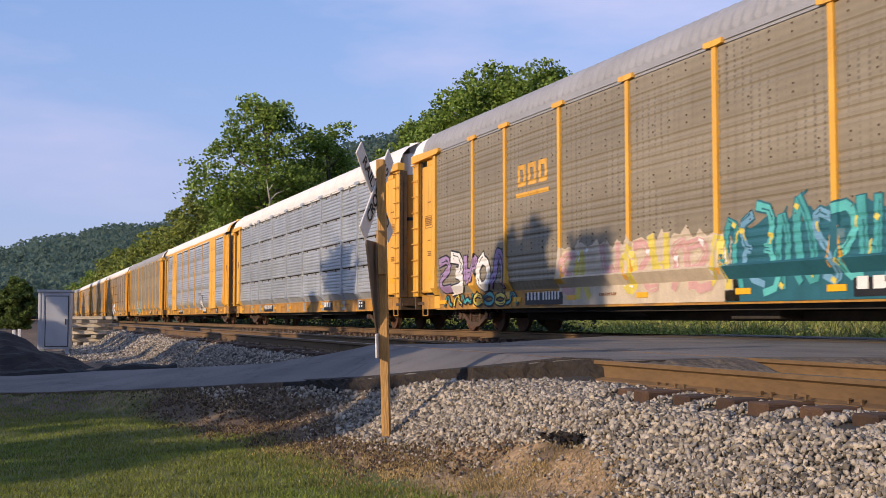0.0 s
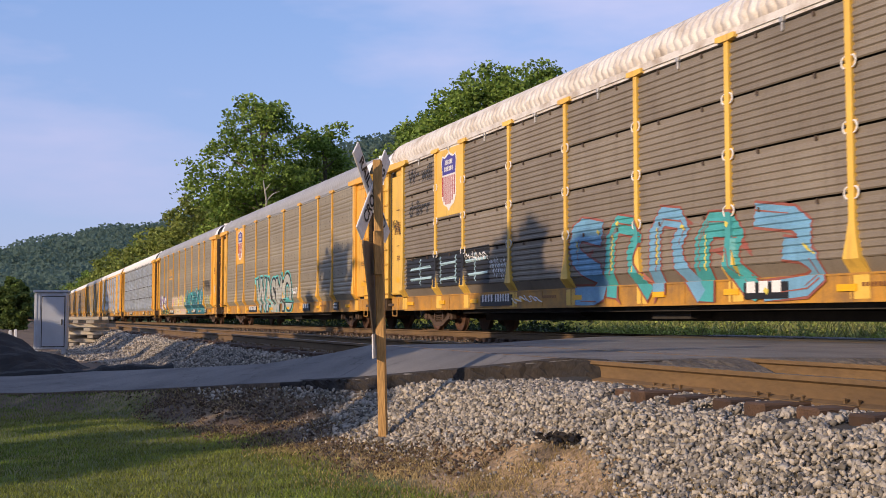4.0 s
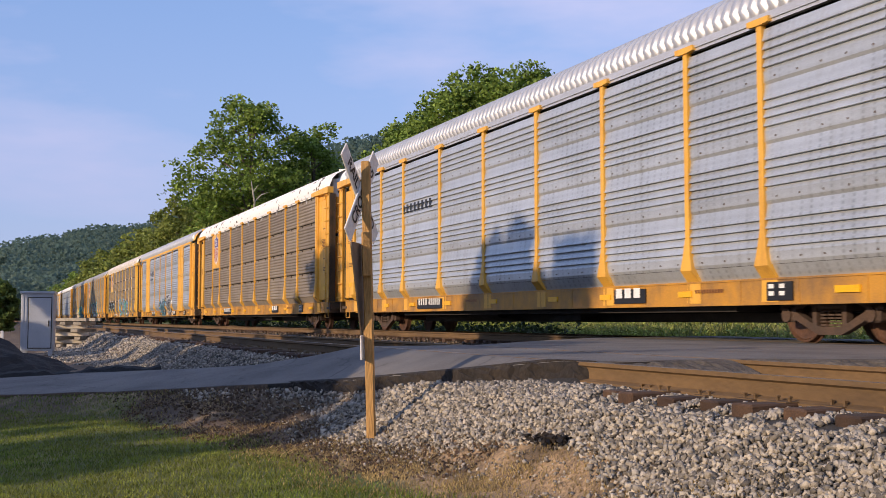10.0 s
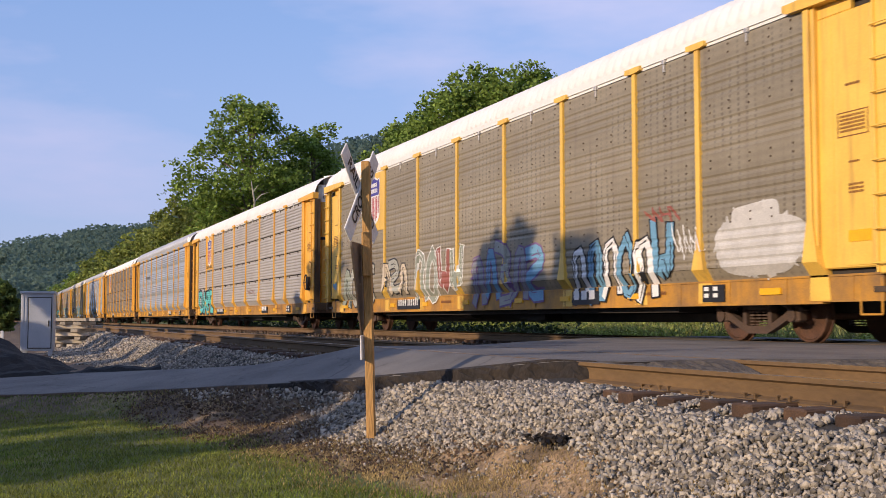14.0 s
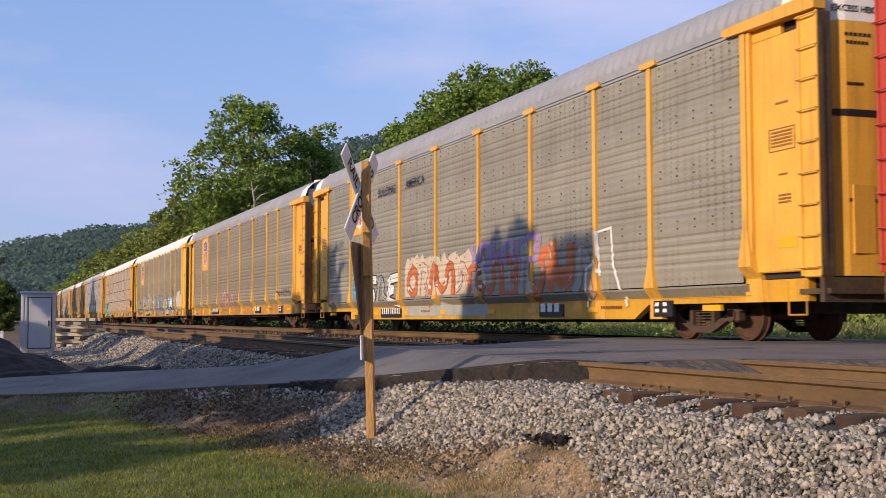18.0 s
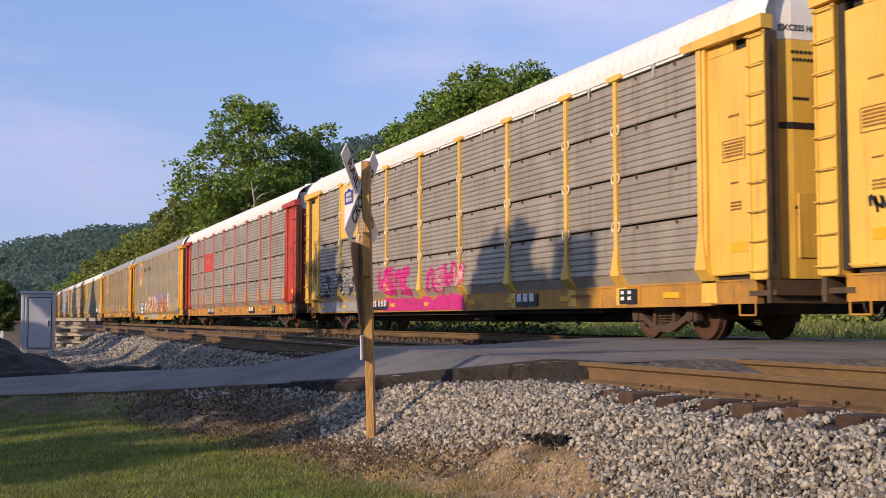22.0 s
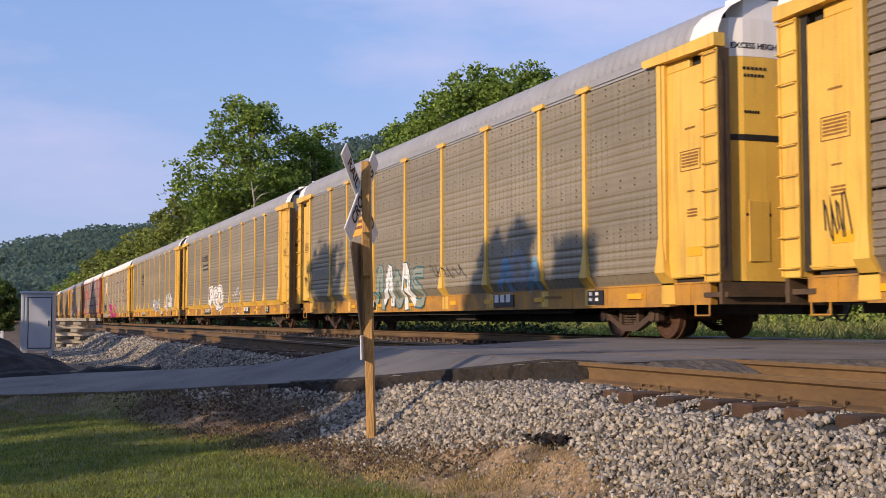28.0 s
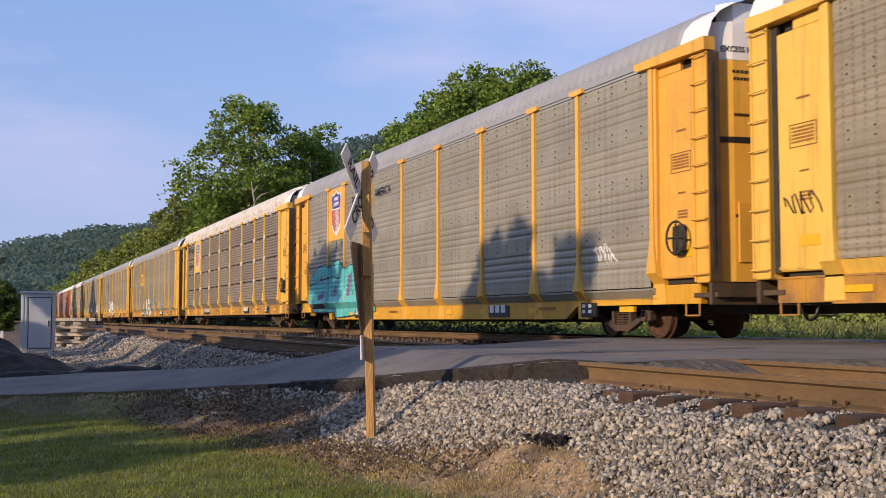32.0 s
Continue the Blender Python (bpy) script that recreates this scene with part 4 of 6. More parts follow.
def fat_word(car, kind, words, y0, y1, z0, z1, layers, label):
    """Fat sprayed letters that fill the stretch y0 to y1: layers of (growth, material), the lowest first."""
    top = None
    for k, (grow, material) in enumerate(layers):
        bm = bmesh.new()
        bm.from_mesh(text_mesh(words, 1.0, grow))
        me0 = text_mesh(words, 1.0, 0)
        xs, zs = [v.co.x for v in me0.vertices], [v.co.y for v in me0.vertices]
        a, b, c, d = min(xs), max(xs), min(zs), max(zs)
        for v in bm.verts:
            tx, tz = (v.co.x - a) / (b - a), (v.co.y - c) / (d - c)
            v.co = Vector((0, y0 + (y1 - y0) * tx, z0 + (z1 - z0) * (tz + .05 * math.sin(tx * 9))))
        bmesh.ops.reverse_faces(bm, faces=bm.faces[:])
        conform(bm, kind, .004 + .004 * k)
        ob = part("graffiti" if k == 0 else "fill", bm, material, top or car, label if k == 0 else "")
        top = top or ob


HOOKS = (((.05, .0), (.12, .62), (.38, 1.0), (.66, .70), (.60, .32), (1.0, .05)),
         ((1.0, .92), (.30, 1.0), (.02, .70), (.42, .52), (.92, .36), (.70, .02), (.0, .10)),
         ((.02, .95), (.18, .10), (.48, .62), (.78, .05), (1.0, 1.0)),
         ((.5, 1.0), (.05, .72), (.08, .22), (.5, .0), (.95, .28), (.9, .78), (.42, .98)),
         ((.0, .05), (.06, 1.0), (.85, .86), (.55, .48), (1.0, .0)),
         ((.95, 1.0), (.1, .88), (.2, .5), (.75, .52), (.15, .46), (.05, .06), (1.0, .0)))


def tag_piece(car, kind, y0, y1, z0, z1, fills, edge, seed, n=6, label="", highlight=None, rim=.045):
    """A wall piece of hooked, overlapping fat strokes: a cloud of ground colour, a rim, the fills, inner lines and highlights."""
    r = random.Random(seed)
    step, high = (y1 - y0) / n, z1 - z0
    forms = []
    for i in range(n):
        base = r.choice(HOOKS)
        wide, tall, up = abs(step) * r.uniform(.78, 1.0), high * r.uniform(.72, .92), r.uniform(-.04, .05) * high
        flip, slant = r.random() < .4, r.uniform(-.16, .16)
        mid = y0 + step * (i + .5)
        pts = []
        for a, b in base:
            a = 1 - a if flip else a
            pts.append((mid + math.copysign(1, step) * ((a - .5) * wide + slant * (b - .5) * high) + r.uniform(-.05, .05) * wide, z0 + .08 * high + up + b * tall + r.uniform(-.05, .05) * tall))
        # points half way round each bend soften it
        soft = [pts[0]]
        for p, q in zip(pts, pts[1:]):
            soft += [((p[0] * 3 + q[0]) / 4, (p[1] * 3 + q[1]) / 4), ((p[0] + 3 * q[0]) / 4, (p[1] + 3 * q[1]) / 4)]
        forms.append((soft + [pts[-1]], min(abs(step) * .34, high * .26) * r.uniform(.85, 1.15)))
    piece, spikes = None, bmesh.new()
    for k, (pts, w) in enumerate(forms):
        bm = bmesh.new()
        stroke(bm, pts, w + 2 * rim, w * .8 + 2 * rim, .0010 * (k % 3))
        ob = part("graffiti" if piece is None else "letter", conform(bm, kind, .004), edge, piece or car, label if piece is None else "")
        piece = piece or ob
        for _ in range(2):
            p, a = r.choice(pts), r.uniform(0, 6.28)
            stroke(spikes, [p, (p[0] + w * 1.2 * math.cos(a), p[1] + w * 1.2 * math.sin(a))], w * .6, .02)
    tagged(part("spike", conform(spikes, kind, .0075), edge, piece), kind="stuff")
    for k, (pts, w) in enumerate(forms):
        bm = bmesh.new()
        stroke(bm, pts, w, w * .8, .001 * (k % 4))
        part("fill", conform(bm, kind, .0095), fills[k % len(fills)], piece)
    bm = bmesh.new()
    for k, (pts, w) in enumerate(forms):
        q = random.Random(seed + 31 * k)
        for _ in range(3):
            i = q.randrange(len(pts) - 2)
            o = q.uniform(-.25, .25) * w
            stroke(bm, [(y + o, z + o) for y, z in pts[i:i + 3]], .03, .015)
    tagged(part("inner_line", conform(bm, kind, .0165), edge, piece), kind="stuff")
    if highlight:
        bm = bmesh.new()
        for k, (pts, w) in enumerate(forms):
            q = random.Random(seed + 17 * k)
            i = q.randrange(1, len(pts) - 2)
            stroke(bm, [(y - w * .22, z + w * .22) for y, z in pts[i:i + 2]], .05, .03)
            y, z = q.choice(pts)
            stroke(bm, [(y, z), (y + .05, z + .03)], .09, .07, .001)
        tagged(part("highlight", conform(bm, kind, .0185), highlight, piece), kind="stuff")
    return piece


def scribble(car, kind, y, z, w, h, material, seed, thick=.03, loops=7, label="thin sprayed scrawl", flatx=None):
    r = random.Random(seed)
    pts = []
    for i in range(loops * 5):
        t = i / (loops * 5)
        pts.append((y + w / 2 - w * t + .16 * w / loops * math.sin(i * 1.26) * 3, z + h / 2 * math.sin(i * 1.26 + r.uniform(-.7, .7)) * r.uniform(.5, 1)))
    bm = bmesh.new()
    stroke(bm, pts, thick)
    if flatx is None:
        conform(bm, kind, .012)
    else:
        for v in bm.verts:
            v.co.x = flatx
    return tagged(part("scrawl", bm, material, car), label, kind="stuff")


def cloud(car, kind, y0, y1, z0, z1, material, seed, label):
    """A sprayed field with a ragged, puffed upper edge."""
    r = random.Random(seed)
    n = max(8, int(abs(y1 - y0) * 5))
    top = [(y0 + (y1 - y0) * i / n, z1 - .12 - .22 * r.random() - (.25 if i in (0, n) else 0) + (.10 if i % 2 else 0)) for i in range(n + 1)]
    return patch(car, kind, "graffiti", [(y0, z0)] + top + [(y1, z0)], material, .0015, label)


def patch(car, kind, name, pts, material, off, label="", parent=None):
    bm = bmesh.new()
    shape(bm, pts)
    return part(name, conform(bm, kind, off), material, parent or car, label)


def shield(car, y, z, h, kind, plain=False):
    """A blank shield: blue head, striped field, white rim."""
    w = h * .72
    out = [(-.5, .36), (-.44, .47), (-.3, .44), (-.15, .47), (0, .52), (.15, .47), (.3, .44), (.44, .47), (.5, .36), (.44, .15), (.46, -.1), (.46, -.28), (.34, -.40), (.12, -.45), (0, -.52), (-.12, -.45), (-.34, -.40), (-.46, -.28), (-.46, -.1), (-.44, .15)]

    def lay(pts, k, off, m, name, parent):
        bm = bmesh.new()
        shape(bm, [(y + a * w * k, z + b * h * k) for a, b in pts])
        for v in bm.verts:
            v.co.x = -1.5 - off
        return part(name, bm, m, parent)
    base = lay(out, 1.08, .040, M_WHITE, "shield_emblem", car)
    head = [p for p in out if p[1] > .12]
    head = [(-.44, .13)] + out[0:9] + [(.44, .13)]
    lay(head, 1.0, .044, M_BLUE, "shield_head", base)
    bm = bmesh.new()
    for i, a in enumerate((-.43, -.285, -.14, .005, .15, .295, .40)):
        lo = -.27 if i in (0, 6) else -.37 if i in (1, 5) else -.43
        if not plain:
            shape(bm, [(y + a * w, z + .10 * h), (y + (a + .075) * w, z + .10 * h), (y + (a + .075) * w, z + lo * h), (y + a * w, z + lo * h)])
        for v in bm.verts:
            v.co.x = -1.545
    if not plain:
        part("shield_stripe", bm, paint("emblem_red", (.42, .035, .04)), base)
    bm = bmesh.new()
    for zz, ww in ((.36, .44), (.235, .5)):
        n = 6
        for k in range(n):
            a = -ww / 2 * 1.25 + ww * 1.25 * (k + .18) / n
            shape(bm, [(y + a * w, z + (zz + .045) * h), (y + (a + ww * .13) * w, z + (zz + .045) * h), (y + (a + ww * .13) * w, z + (zz - .045) * h), (y + a * w, z + (zz - .045) * h)])
    for v in bm.verts:
        v.co.x = -1.548
    tagged(part("white_bar", bm, M_WHITE, base), kind="stuff")


def bars(bm, y, z, w, h, n, x=-1.5, fill=.62, rows=1):
    for r in range(rows):
        for k in range(n):
            a = y + w / 2 - w * k / n
            z0 = z + h / 2 - h * r / rows
            f = [bm.verts.new((x, q, s)) for q, s in ((a, z0), (a - w / n * fill, z0), (a - w / n * fill, z0 - h / rows * .6), (a, z0 - h / rows * .6))]
            bm.faces.new(f)


def sill_marks(car, low=False):
    """Number plate on the sill: black plate with plain pale bars; small notices."""
    z = .545 if low else .78
    bm = box(bmesh.new(), -1.462, -1.40, 4.35, 6.2, z - .13, z + .13)
    plate = part("number_plate", bm, M_BLACK, car, "black plate with pale bars")
    bm = bmesh.new()
    bars(bm, 5.72, z, .72, .30, 4, -1.466, .5)
    bars(bm, 4.85, z, .88, .30, 6, -1.466, .5)
    tagged(part("pale_bar", bm, M_WHITE, plate), kind="stuff")
    bm = box(bmesh.new(), -1.462, -1.40, -5.65, -4.55, z - .13, z + .13)
    plate = part("mark_plate", bm, M_BLACK, car, "black plate with three pale bars")
    bm = bmesh.new()
    bars(bm, -5.1, z, .95, .30, 3, -1.466, .7)
    tagged(part("pale_bar", bm, M_WHITE, plate), kind="stuff")
    for y0, y1 in ((11.2, 11.75), (8.7, 9.1), (6.45, 6.85), (3.75, 4.15), (.9, 1.3), (-2.2, -1.8), (-4.4, -4.0), (-7.1, -6.7), (-11.1, -10.6)):
        part("reflector", box(bmesh.new(), -1.460, -1.40, y0, y1, z - .05, z + .05), M_REFL, car)
    for y, w, n in ((2.4, .7, 9), (-7.6, .8, 10)):
        bm = bmesh.new()
        bars(bm, y, z + .02, w, .10, n, -1.449, .7)
        tagged(part("printed_line", bm, M_PRINT, car), kind="stuff")
    bm = box(bmesh.new(), -1.458, -1.40, -9.7, -9.1, z - .14, z + .14)
    pl = part("test_notice", bm, M_BLACK, car)
    bm = bmesh.new()
    bars(bm, -9.4, z, .5, .22, 2, -1.462, .5, 2)
    tagged(part("pale_bar", bm, M_WHITE, pl), kind="stuff")


M_REFL = mat("yellow_reflector", (.80, .43, .01), (.75, .38, .01), 8, .3, fine=.05)


def corner_marks(car):
    """Framed notice and small lines of print on the corner plates."""
    for y, d in ((-12.62, 1), (12.62, -1)):
        bm = bmesh.new()
        for a, b, c, e in ((-.3, .3, 3.22, 3.235), (-.3, .3, 2.885, 2.9), (-.3, -.285, 2.9, 3.22), (.285, .3, 2.9, 3.22)):
            box(bm, -1.476, -1.468, y + a - .1, y + b - .1, c, e)
        part("notice_frame", bm, M_PRINT, car)
        for yy, zz, w, h, n, rows in ((-.1, 3.06, .50, .26, 11, 5), (-.15, 2.15, .30, .16, 7, 3), (-.12, 2.52, .22, .05, 6, 1), (-.12, 3.6, .3, .06, 8, 1)):
            bm = bmesh.new()
            bars(bm, y + yy, zz, w, h, n, -1.4765, .72, rows)
            tagged(part("printed_line", bm, M_PRINT, car), kind="stuff")
        bm = box(bmesh.new(), -1.479, -1.46, y - .42, y + .02, 1.42, 1.58)
        part("yellow_notice", bm, M_REFL, car)


def make_car(spec):
    car = new("auto_carrier_car")
    kind, sheetm, frame_m = spec["kind"], spec["sheet"], spec["frame"]
    sill_m, low = spec.get("sill", M_YELW), spec["kind"] == "low"
    wide = spec.get("wide", False)
    tagged(car, spec["label"], "railway car", "cars of the train")
    attach("body", CORE, car)
    attach("far_side", FAR_SIDE, car)
    attach("underframe", UNDER, car)
    attach("apron", APRON_LOW if low else APRON, car, material=spec.get("apron", sheetm))
    attach("apron", APRON, car, pose(0, 0, 0, 0, 0, 180), material=sheetm)
    attach("side_sill", SILL_LOW if low else SILL, car, material=sill_m)
    attach("side_sill", SILL, car, pose(0, 0, 0, 0, 0, 180), material=sill_m)
    attach("roof", ROOF_RIB if spec["roof"] in (M_ROOFL, M_ROOFS) else ROOF, car, material=spec["roof"])
    attach("eave_rail", EAVE, car, material=spec["roof"])
    for s in (1, -1):
        turn = pose(0, 0, 0) if s == 1 else Matrix.Diagonal((1, -1, 1, 1))
        attach("roof_end", ROOF_END, car, pose(0, 12.85, 0) if s == 1 else pose(0, -13.65, 0), material=M_CAPW if not wide else frame_m)
        flip = 0 if s == 1 else 180
        for side in (1, -1):
            # doors: the half towards the near side and its mirror image
            m = Matrix.Diagonal((side, s, 1, 1)) @ Matrix.Translation((0, 13.22, 0))
            attach("end_door", DOOR, car, m, material=M_CAPW if wide else frame_m)
            if spec["kind"] != "louver":
                attach("door_band", DOOR_BAND, car, m)
            if side == 1:
                tagged(attach("door_print", DOOR_PRINT, car, m), "small dark print", kind="stuff")
            attach("door_head", DOOR_TOP, car, m, material=M_YEL2 if wide else M_CAPW)
        attach("coupler", COUPLER, car, pose(0, s * 13.45, 0, 0, 0, flip))
        attach("end_platform", PLATFORM, car, pose(0, s * 13.28, 0, 0, 0, flip), material=M_GRIME_SHADE)
        attach("air_hose", HOSE, car, pose(0, s * 13.3, 0, 0, 0, flip))
        for side in (1, -1):
            near = Matrix.Diagonal((side, 1, 1, 1))
            attach("corner_post", CORNER_POST, car, near @ Matrix.Diagonal((1, s, 1, 1)) @ pose(-1.5, PANEL_EDGE + .09, 0), material=frame_m)
            attach("corner_plate", CORNER_PLATE, car, near @ Matrix.Diagonal((1, s, 1, 1)) @ pose(0, 12.62, 0), material=frame_m)
            attach("ladder", LADDER, car, near @ pose(0, s * 13.42, 0), material=frame_m)
            attach("end_face", END_SHADE, car, near @ Matrix.Diagonal((1, s, 1, 1)) @ pose(0, 13.42, 0), material=M_GRIME_SHADE)
            if s == 1:
                attach("corner_slot", SLOT_SHADE, car, near)
            attach("stirrup_step", STIRRUP, car, near @ pose(.08, s * 12.95, 0))
            if not wide:
                attach("eave_hood", HOOD, car, near @ Matrix.Diagonal((1, s, 1, 1)) @ pose(0, 12.45, 0), material=frame_m)
    # sheeting, bay by bay
    for a, b in zip(EDGES, EDGES[1:]):
        mid, w = (a + b) / 2, a - b - .1
        if wide and abs(mid) > 7.1 and abs(mid) < 9.2:
            bm = box(bmesh.new(), -1.56, -1.44, b, a, .9, 5.0, .015)
            box(bm, -1.575, -1.55, mid - .03, mid + .03, 1.0, 4.95)
            plate = part("yellow_plate", bm, frame_m, car, "wide bolted yellow plate")
            bm = bmesh.new()
            for zz in (1.75, 3.05, 4.3):
                for q in (-.85, -.62, -.2, .2, .62, .85):
                    for dz in (0, .10):
                        box(bm, -1.572, -1.56, mid + q - .018, mid + q + .018, zz + dz - .018, zz + dz + .018)
            tagged(part("bolt", bm, M_PRINT, plate), kind="stuff")
            continue
        if kind == "seamed":
            for k in range(4):
                attach("side_panel", sheet(kind, w, k), car, pose(-1.5, mid, 0), material=sheetm)
        else:
            attach("side_panel", sheet(kind, w), car, pose(-1.5, mid, 0), material=sheetm)
    posts = POST_LOW if low else POST_PLAIN if wide else POST_CLIP if kind == "seamed" else POST
    for y in POSTS:
        if not (wide and 7 < abs(y) < 9.3):
            po = attach("side_post", posts, car, pose(-1.5, y, 0), material=spec.get("post", frame_m))
            if spec.get("rings"):
                tagged(attach("clip_ring", CLIP_RING, po), "pale half rings", kind="stuff")
    if kind == "seamed" or spec.get("brackets"):
        for a, b in zip(EDGES, EDGES[1:]):
            attach("roof_bracket", ROOF_CLIP, car, pose(-1.5, (a + b) / 2, 0))
    bm = box(bmesh.new(), -1.54, -1.44, -11.9, 11.9, 4.93, 5.05)
    part("eave_rail", bm, frame_m if wide else spec["roof"], car)
    if spec.get("brake"):
        attach("hand_brake", BRAKE, car, pose(0, -12.75, 1.75))
    sets = []
    for y in (10.06, -10.06):
        tk = attach("truck", TRUCK, car, pose(0, y, 0))
        for dy in (.889, -.889):
            sets.append((attach("wheelset", WHEELSET, tk, pose(0, dy, .42)), y + dy))
    sill_marks(car, low)
    corner_marks(car)
    logo = spec.get("logo")
    if logo in ("shield", "plainshield"):
        part("emblem_plate", box(bmesh.new(), -1.535, -1.48, 7.2, 9.1, 3.08, 4.88, .008), spec.get("plate", frame_m), car, "plain yellow emblem plate")
        shield(car, 8.15, 4.0, 1.42, kind, logo == "plainshield")
    return car, sets
# ---- the train ----
SPECS = [
    dict(kind="fine", sheet=M_TAN, frame=M_YEL, roof=M_ROOFG, label="yellow auto carrier car with brown-grey screens"),
    dict(kind="seamed", sheet=M_BRN, frame=M_YEL, roof=M_ROOFW, label="yellow auto carrier car with dark screens and white roof"),
    dict(kind="fine", sheet=M_GREY, frame=M_YEL, roof=M_ROOFG, label="yellow auto carrier car with grey screens"),
    dict(kind="seamed", sheet=M_PALE, frame=M_YEL, roof=M_ROOFW, label="yellow auto carrier car with pale screens"),
    dict(kind="fine", sheet=M_BRN, frame=M_YEL, roof=M_ROOFW, label="yellow auto carrier car with dark brown screens"),
    dict(kind="seamed", sheet=M_BRN, frame=M_YEL, roof=M_ROOFW, label="yellow auto carrier car with brown screens and white roof"),
    dict(kind="fine", sheet=M_TAN, frame=M_YEL, roof=M_ROOFG, label="yellow auto carrier car with tan screens and grey roof"),
    dict(kind="louver", sheet=M_SIL, frame=M_YEL, roof=M_ROOFW, wide=True, label="yellow auto carrier car with silver louvers and wide yellow plates"),
    dict(kind="seamed", sheet=M_SIL, frame=M_YEL, roof=M_ROOFW, post=M_SIL, label="auto carrier car with silver screens, silver posts and yellow ends"),
    # from here on the cars that pass close by
    dict(kind="fine", sheet=M_TAN, frame=M_YEL, roof=M_ROOFG, label="yellow auto carrier car, brown screens painted with pastel and teal graffiti"),
    dict(kind="fine", sheet=M_TAN, frame=M_YEL, roof=M_ROOFG, logo="shield", label="yellow auto carrier car with shield emblem and silver graffiti"),
    dict(kind="seamed", sheet=M_BRN, frame=M_YEL2, roof=M_ROOFS, logo="shield", rings=True, label="yellow auto carrier car, brown seamed screens, slogan and black graffiti"),
    dict(kind="louver", sheet=M_SIL, frame=M_YEL, roof=M_ROOFL, wide=True, label="bright yellow auto carrier car with silver louvers and black-white graffiti"),
    dict(kind="seamed", sheet=M_BRN, frame=M_YEL, roof=M_ROOFP, logo="shield", label="yellow auto carrier car with brown seamed screens and peeling white roof"),
    dict(kind="louver", sheet=M_SIL, frame=M_YEL, roof=M_ROOFL, label="yellow auto carrier car with bright silver louvered screens"),
    dict(kind="seamed", sheet=M_PALE2, frame=M_YEL, roof=M_ROOFW, logo="shield", brake=True, label="yellow auto carrier car with pale seamed screens and turquoise graffiti"),
    dict(kind="fine", sheet=M_TAN, frame=M_YEL2, roof=M_ROOFW, logo="shield", brackets=True, label="yellow auto carrier car, brown screens with rows of outlined graffiti"),
    dict(kind="fine", sheet=M_TAN, frame=M_YEL, roof=M_ROOFG, logo="shield", label="yellow auto carrier car with brown-grey screens and shield emblem"),
    dict(kind="low", sheet=M_GREY, frame=M_YEL, roof=M_ROOFG, logo="shield", sill=M_YELS, label="low-slung yellow auto carrier car with slogan and orange-silver graffiti"),
    dict(kind="seamed", sheet=M_PALE, frame=M_RED, post=M_REDP, roof=M_ROOFW, label="red auto carrier car with grey seamed screens and yellow sill"),
    dict(kind="seamed", sheet=M_PALE, frame=M_YEL2, roof=M_ROOFW, logo="plainshield", rings=True, label="lemon yellow auto carrier car with rusty seamed screens and magenta graffiti"),
    dict(kind="fine", sheet=M_TAN, frame=M_YEL2, roof=M_ROOFG, apron=M_YEL2, label="lemon yellow auto carrier car with brown screens and white scrawls"),
    dict(kind="fine", sheet=M_TAN, frame=M_YEL2, roof=M_ROOFG, apron=M_YEL2, label="lemon yellow auto carrier car with brown screens and white bubble graffiti"),
    dict(kind="fine", sheet=M_TAN, frame=M_YEL2, roof=M_ROOFG, label="yellow auto carrier car with tan screens and a framed emblem"),
    dict(kind="seamed", sheet=M_BRN, frame=M_YEL2, roof=M_ROOFS, logo="shield", brake=True, rings=True, label="lemon yellow auto carrier car, dark seamed screens with a slogan"),
    dict(kind="low", sheet=M_GREY, frame=M_YEL, roof=M_ROOFG, logo="shield", sill=M_YELS, brake=True, label="low-slung yellow auto carrier car with big turquoise graffiti"),
    dict(kind="fine", sheet=M_TAN, frame=M_YEL2, roof=M_ROOFG, apron=M_YEL2, label="yellow auto carrier car with brown screens and a black scrawl"),
]
FIRST = -9
TRAIN = []
for k, spec in enumerate(SPECS):
    TRAIN.append(make_car(spec))


# ---- paint on the cars that pass close by ----
P_TEAL, P_TEALD = paint("teal", (.06, .36, .36)), paint("deep_teal", (.02, .13, .17))
P_CREAM, P_PINK, P_LEMON = paint("cream", (.62, .52, .38)), paint("pale_pink", (.62, .36, .33)), paint("lemon", (.70, .58, .10))
P_BLUE, P_LILAC, P_SILV = paint("sky_blue", (.16, .36, .52)), paint("lilac", (.38, .26, .45)), paint("silver", (.40, .40, .34))
P_MAG, P_ORANGE, P_PUR = paint("magenta", (.62, .03, .22)), paint("orange", (.60, .17, .05)), paint("purple", (.22, .12, .26))
P_MOSS, P_BRICK, P_AQUA = paint("grey_green", (.30, .33, .26)), paint("brick", (.32, .10, .07)), paint("aqua", (.10, .50, .48))
P_GREY = paint("grey", (.30, .30, .31))
NEARBY = {k + FIRST: c for k, (c, _) in enumerate(TRAIN)}


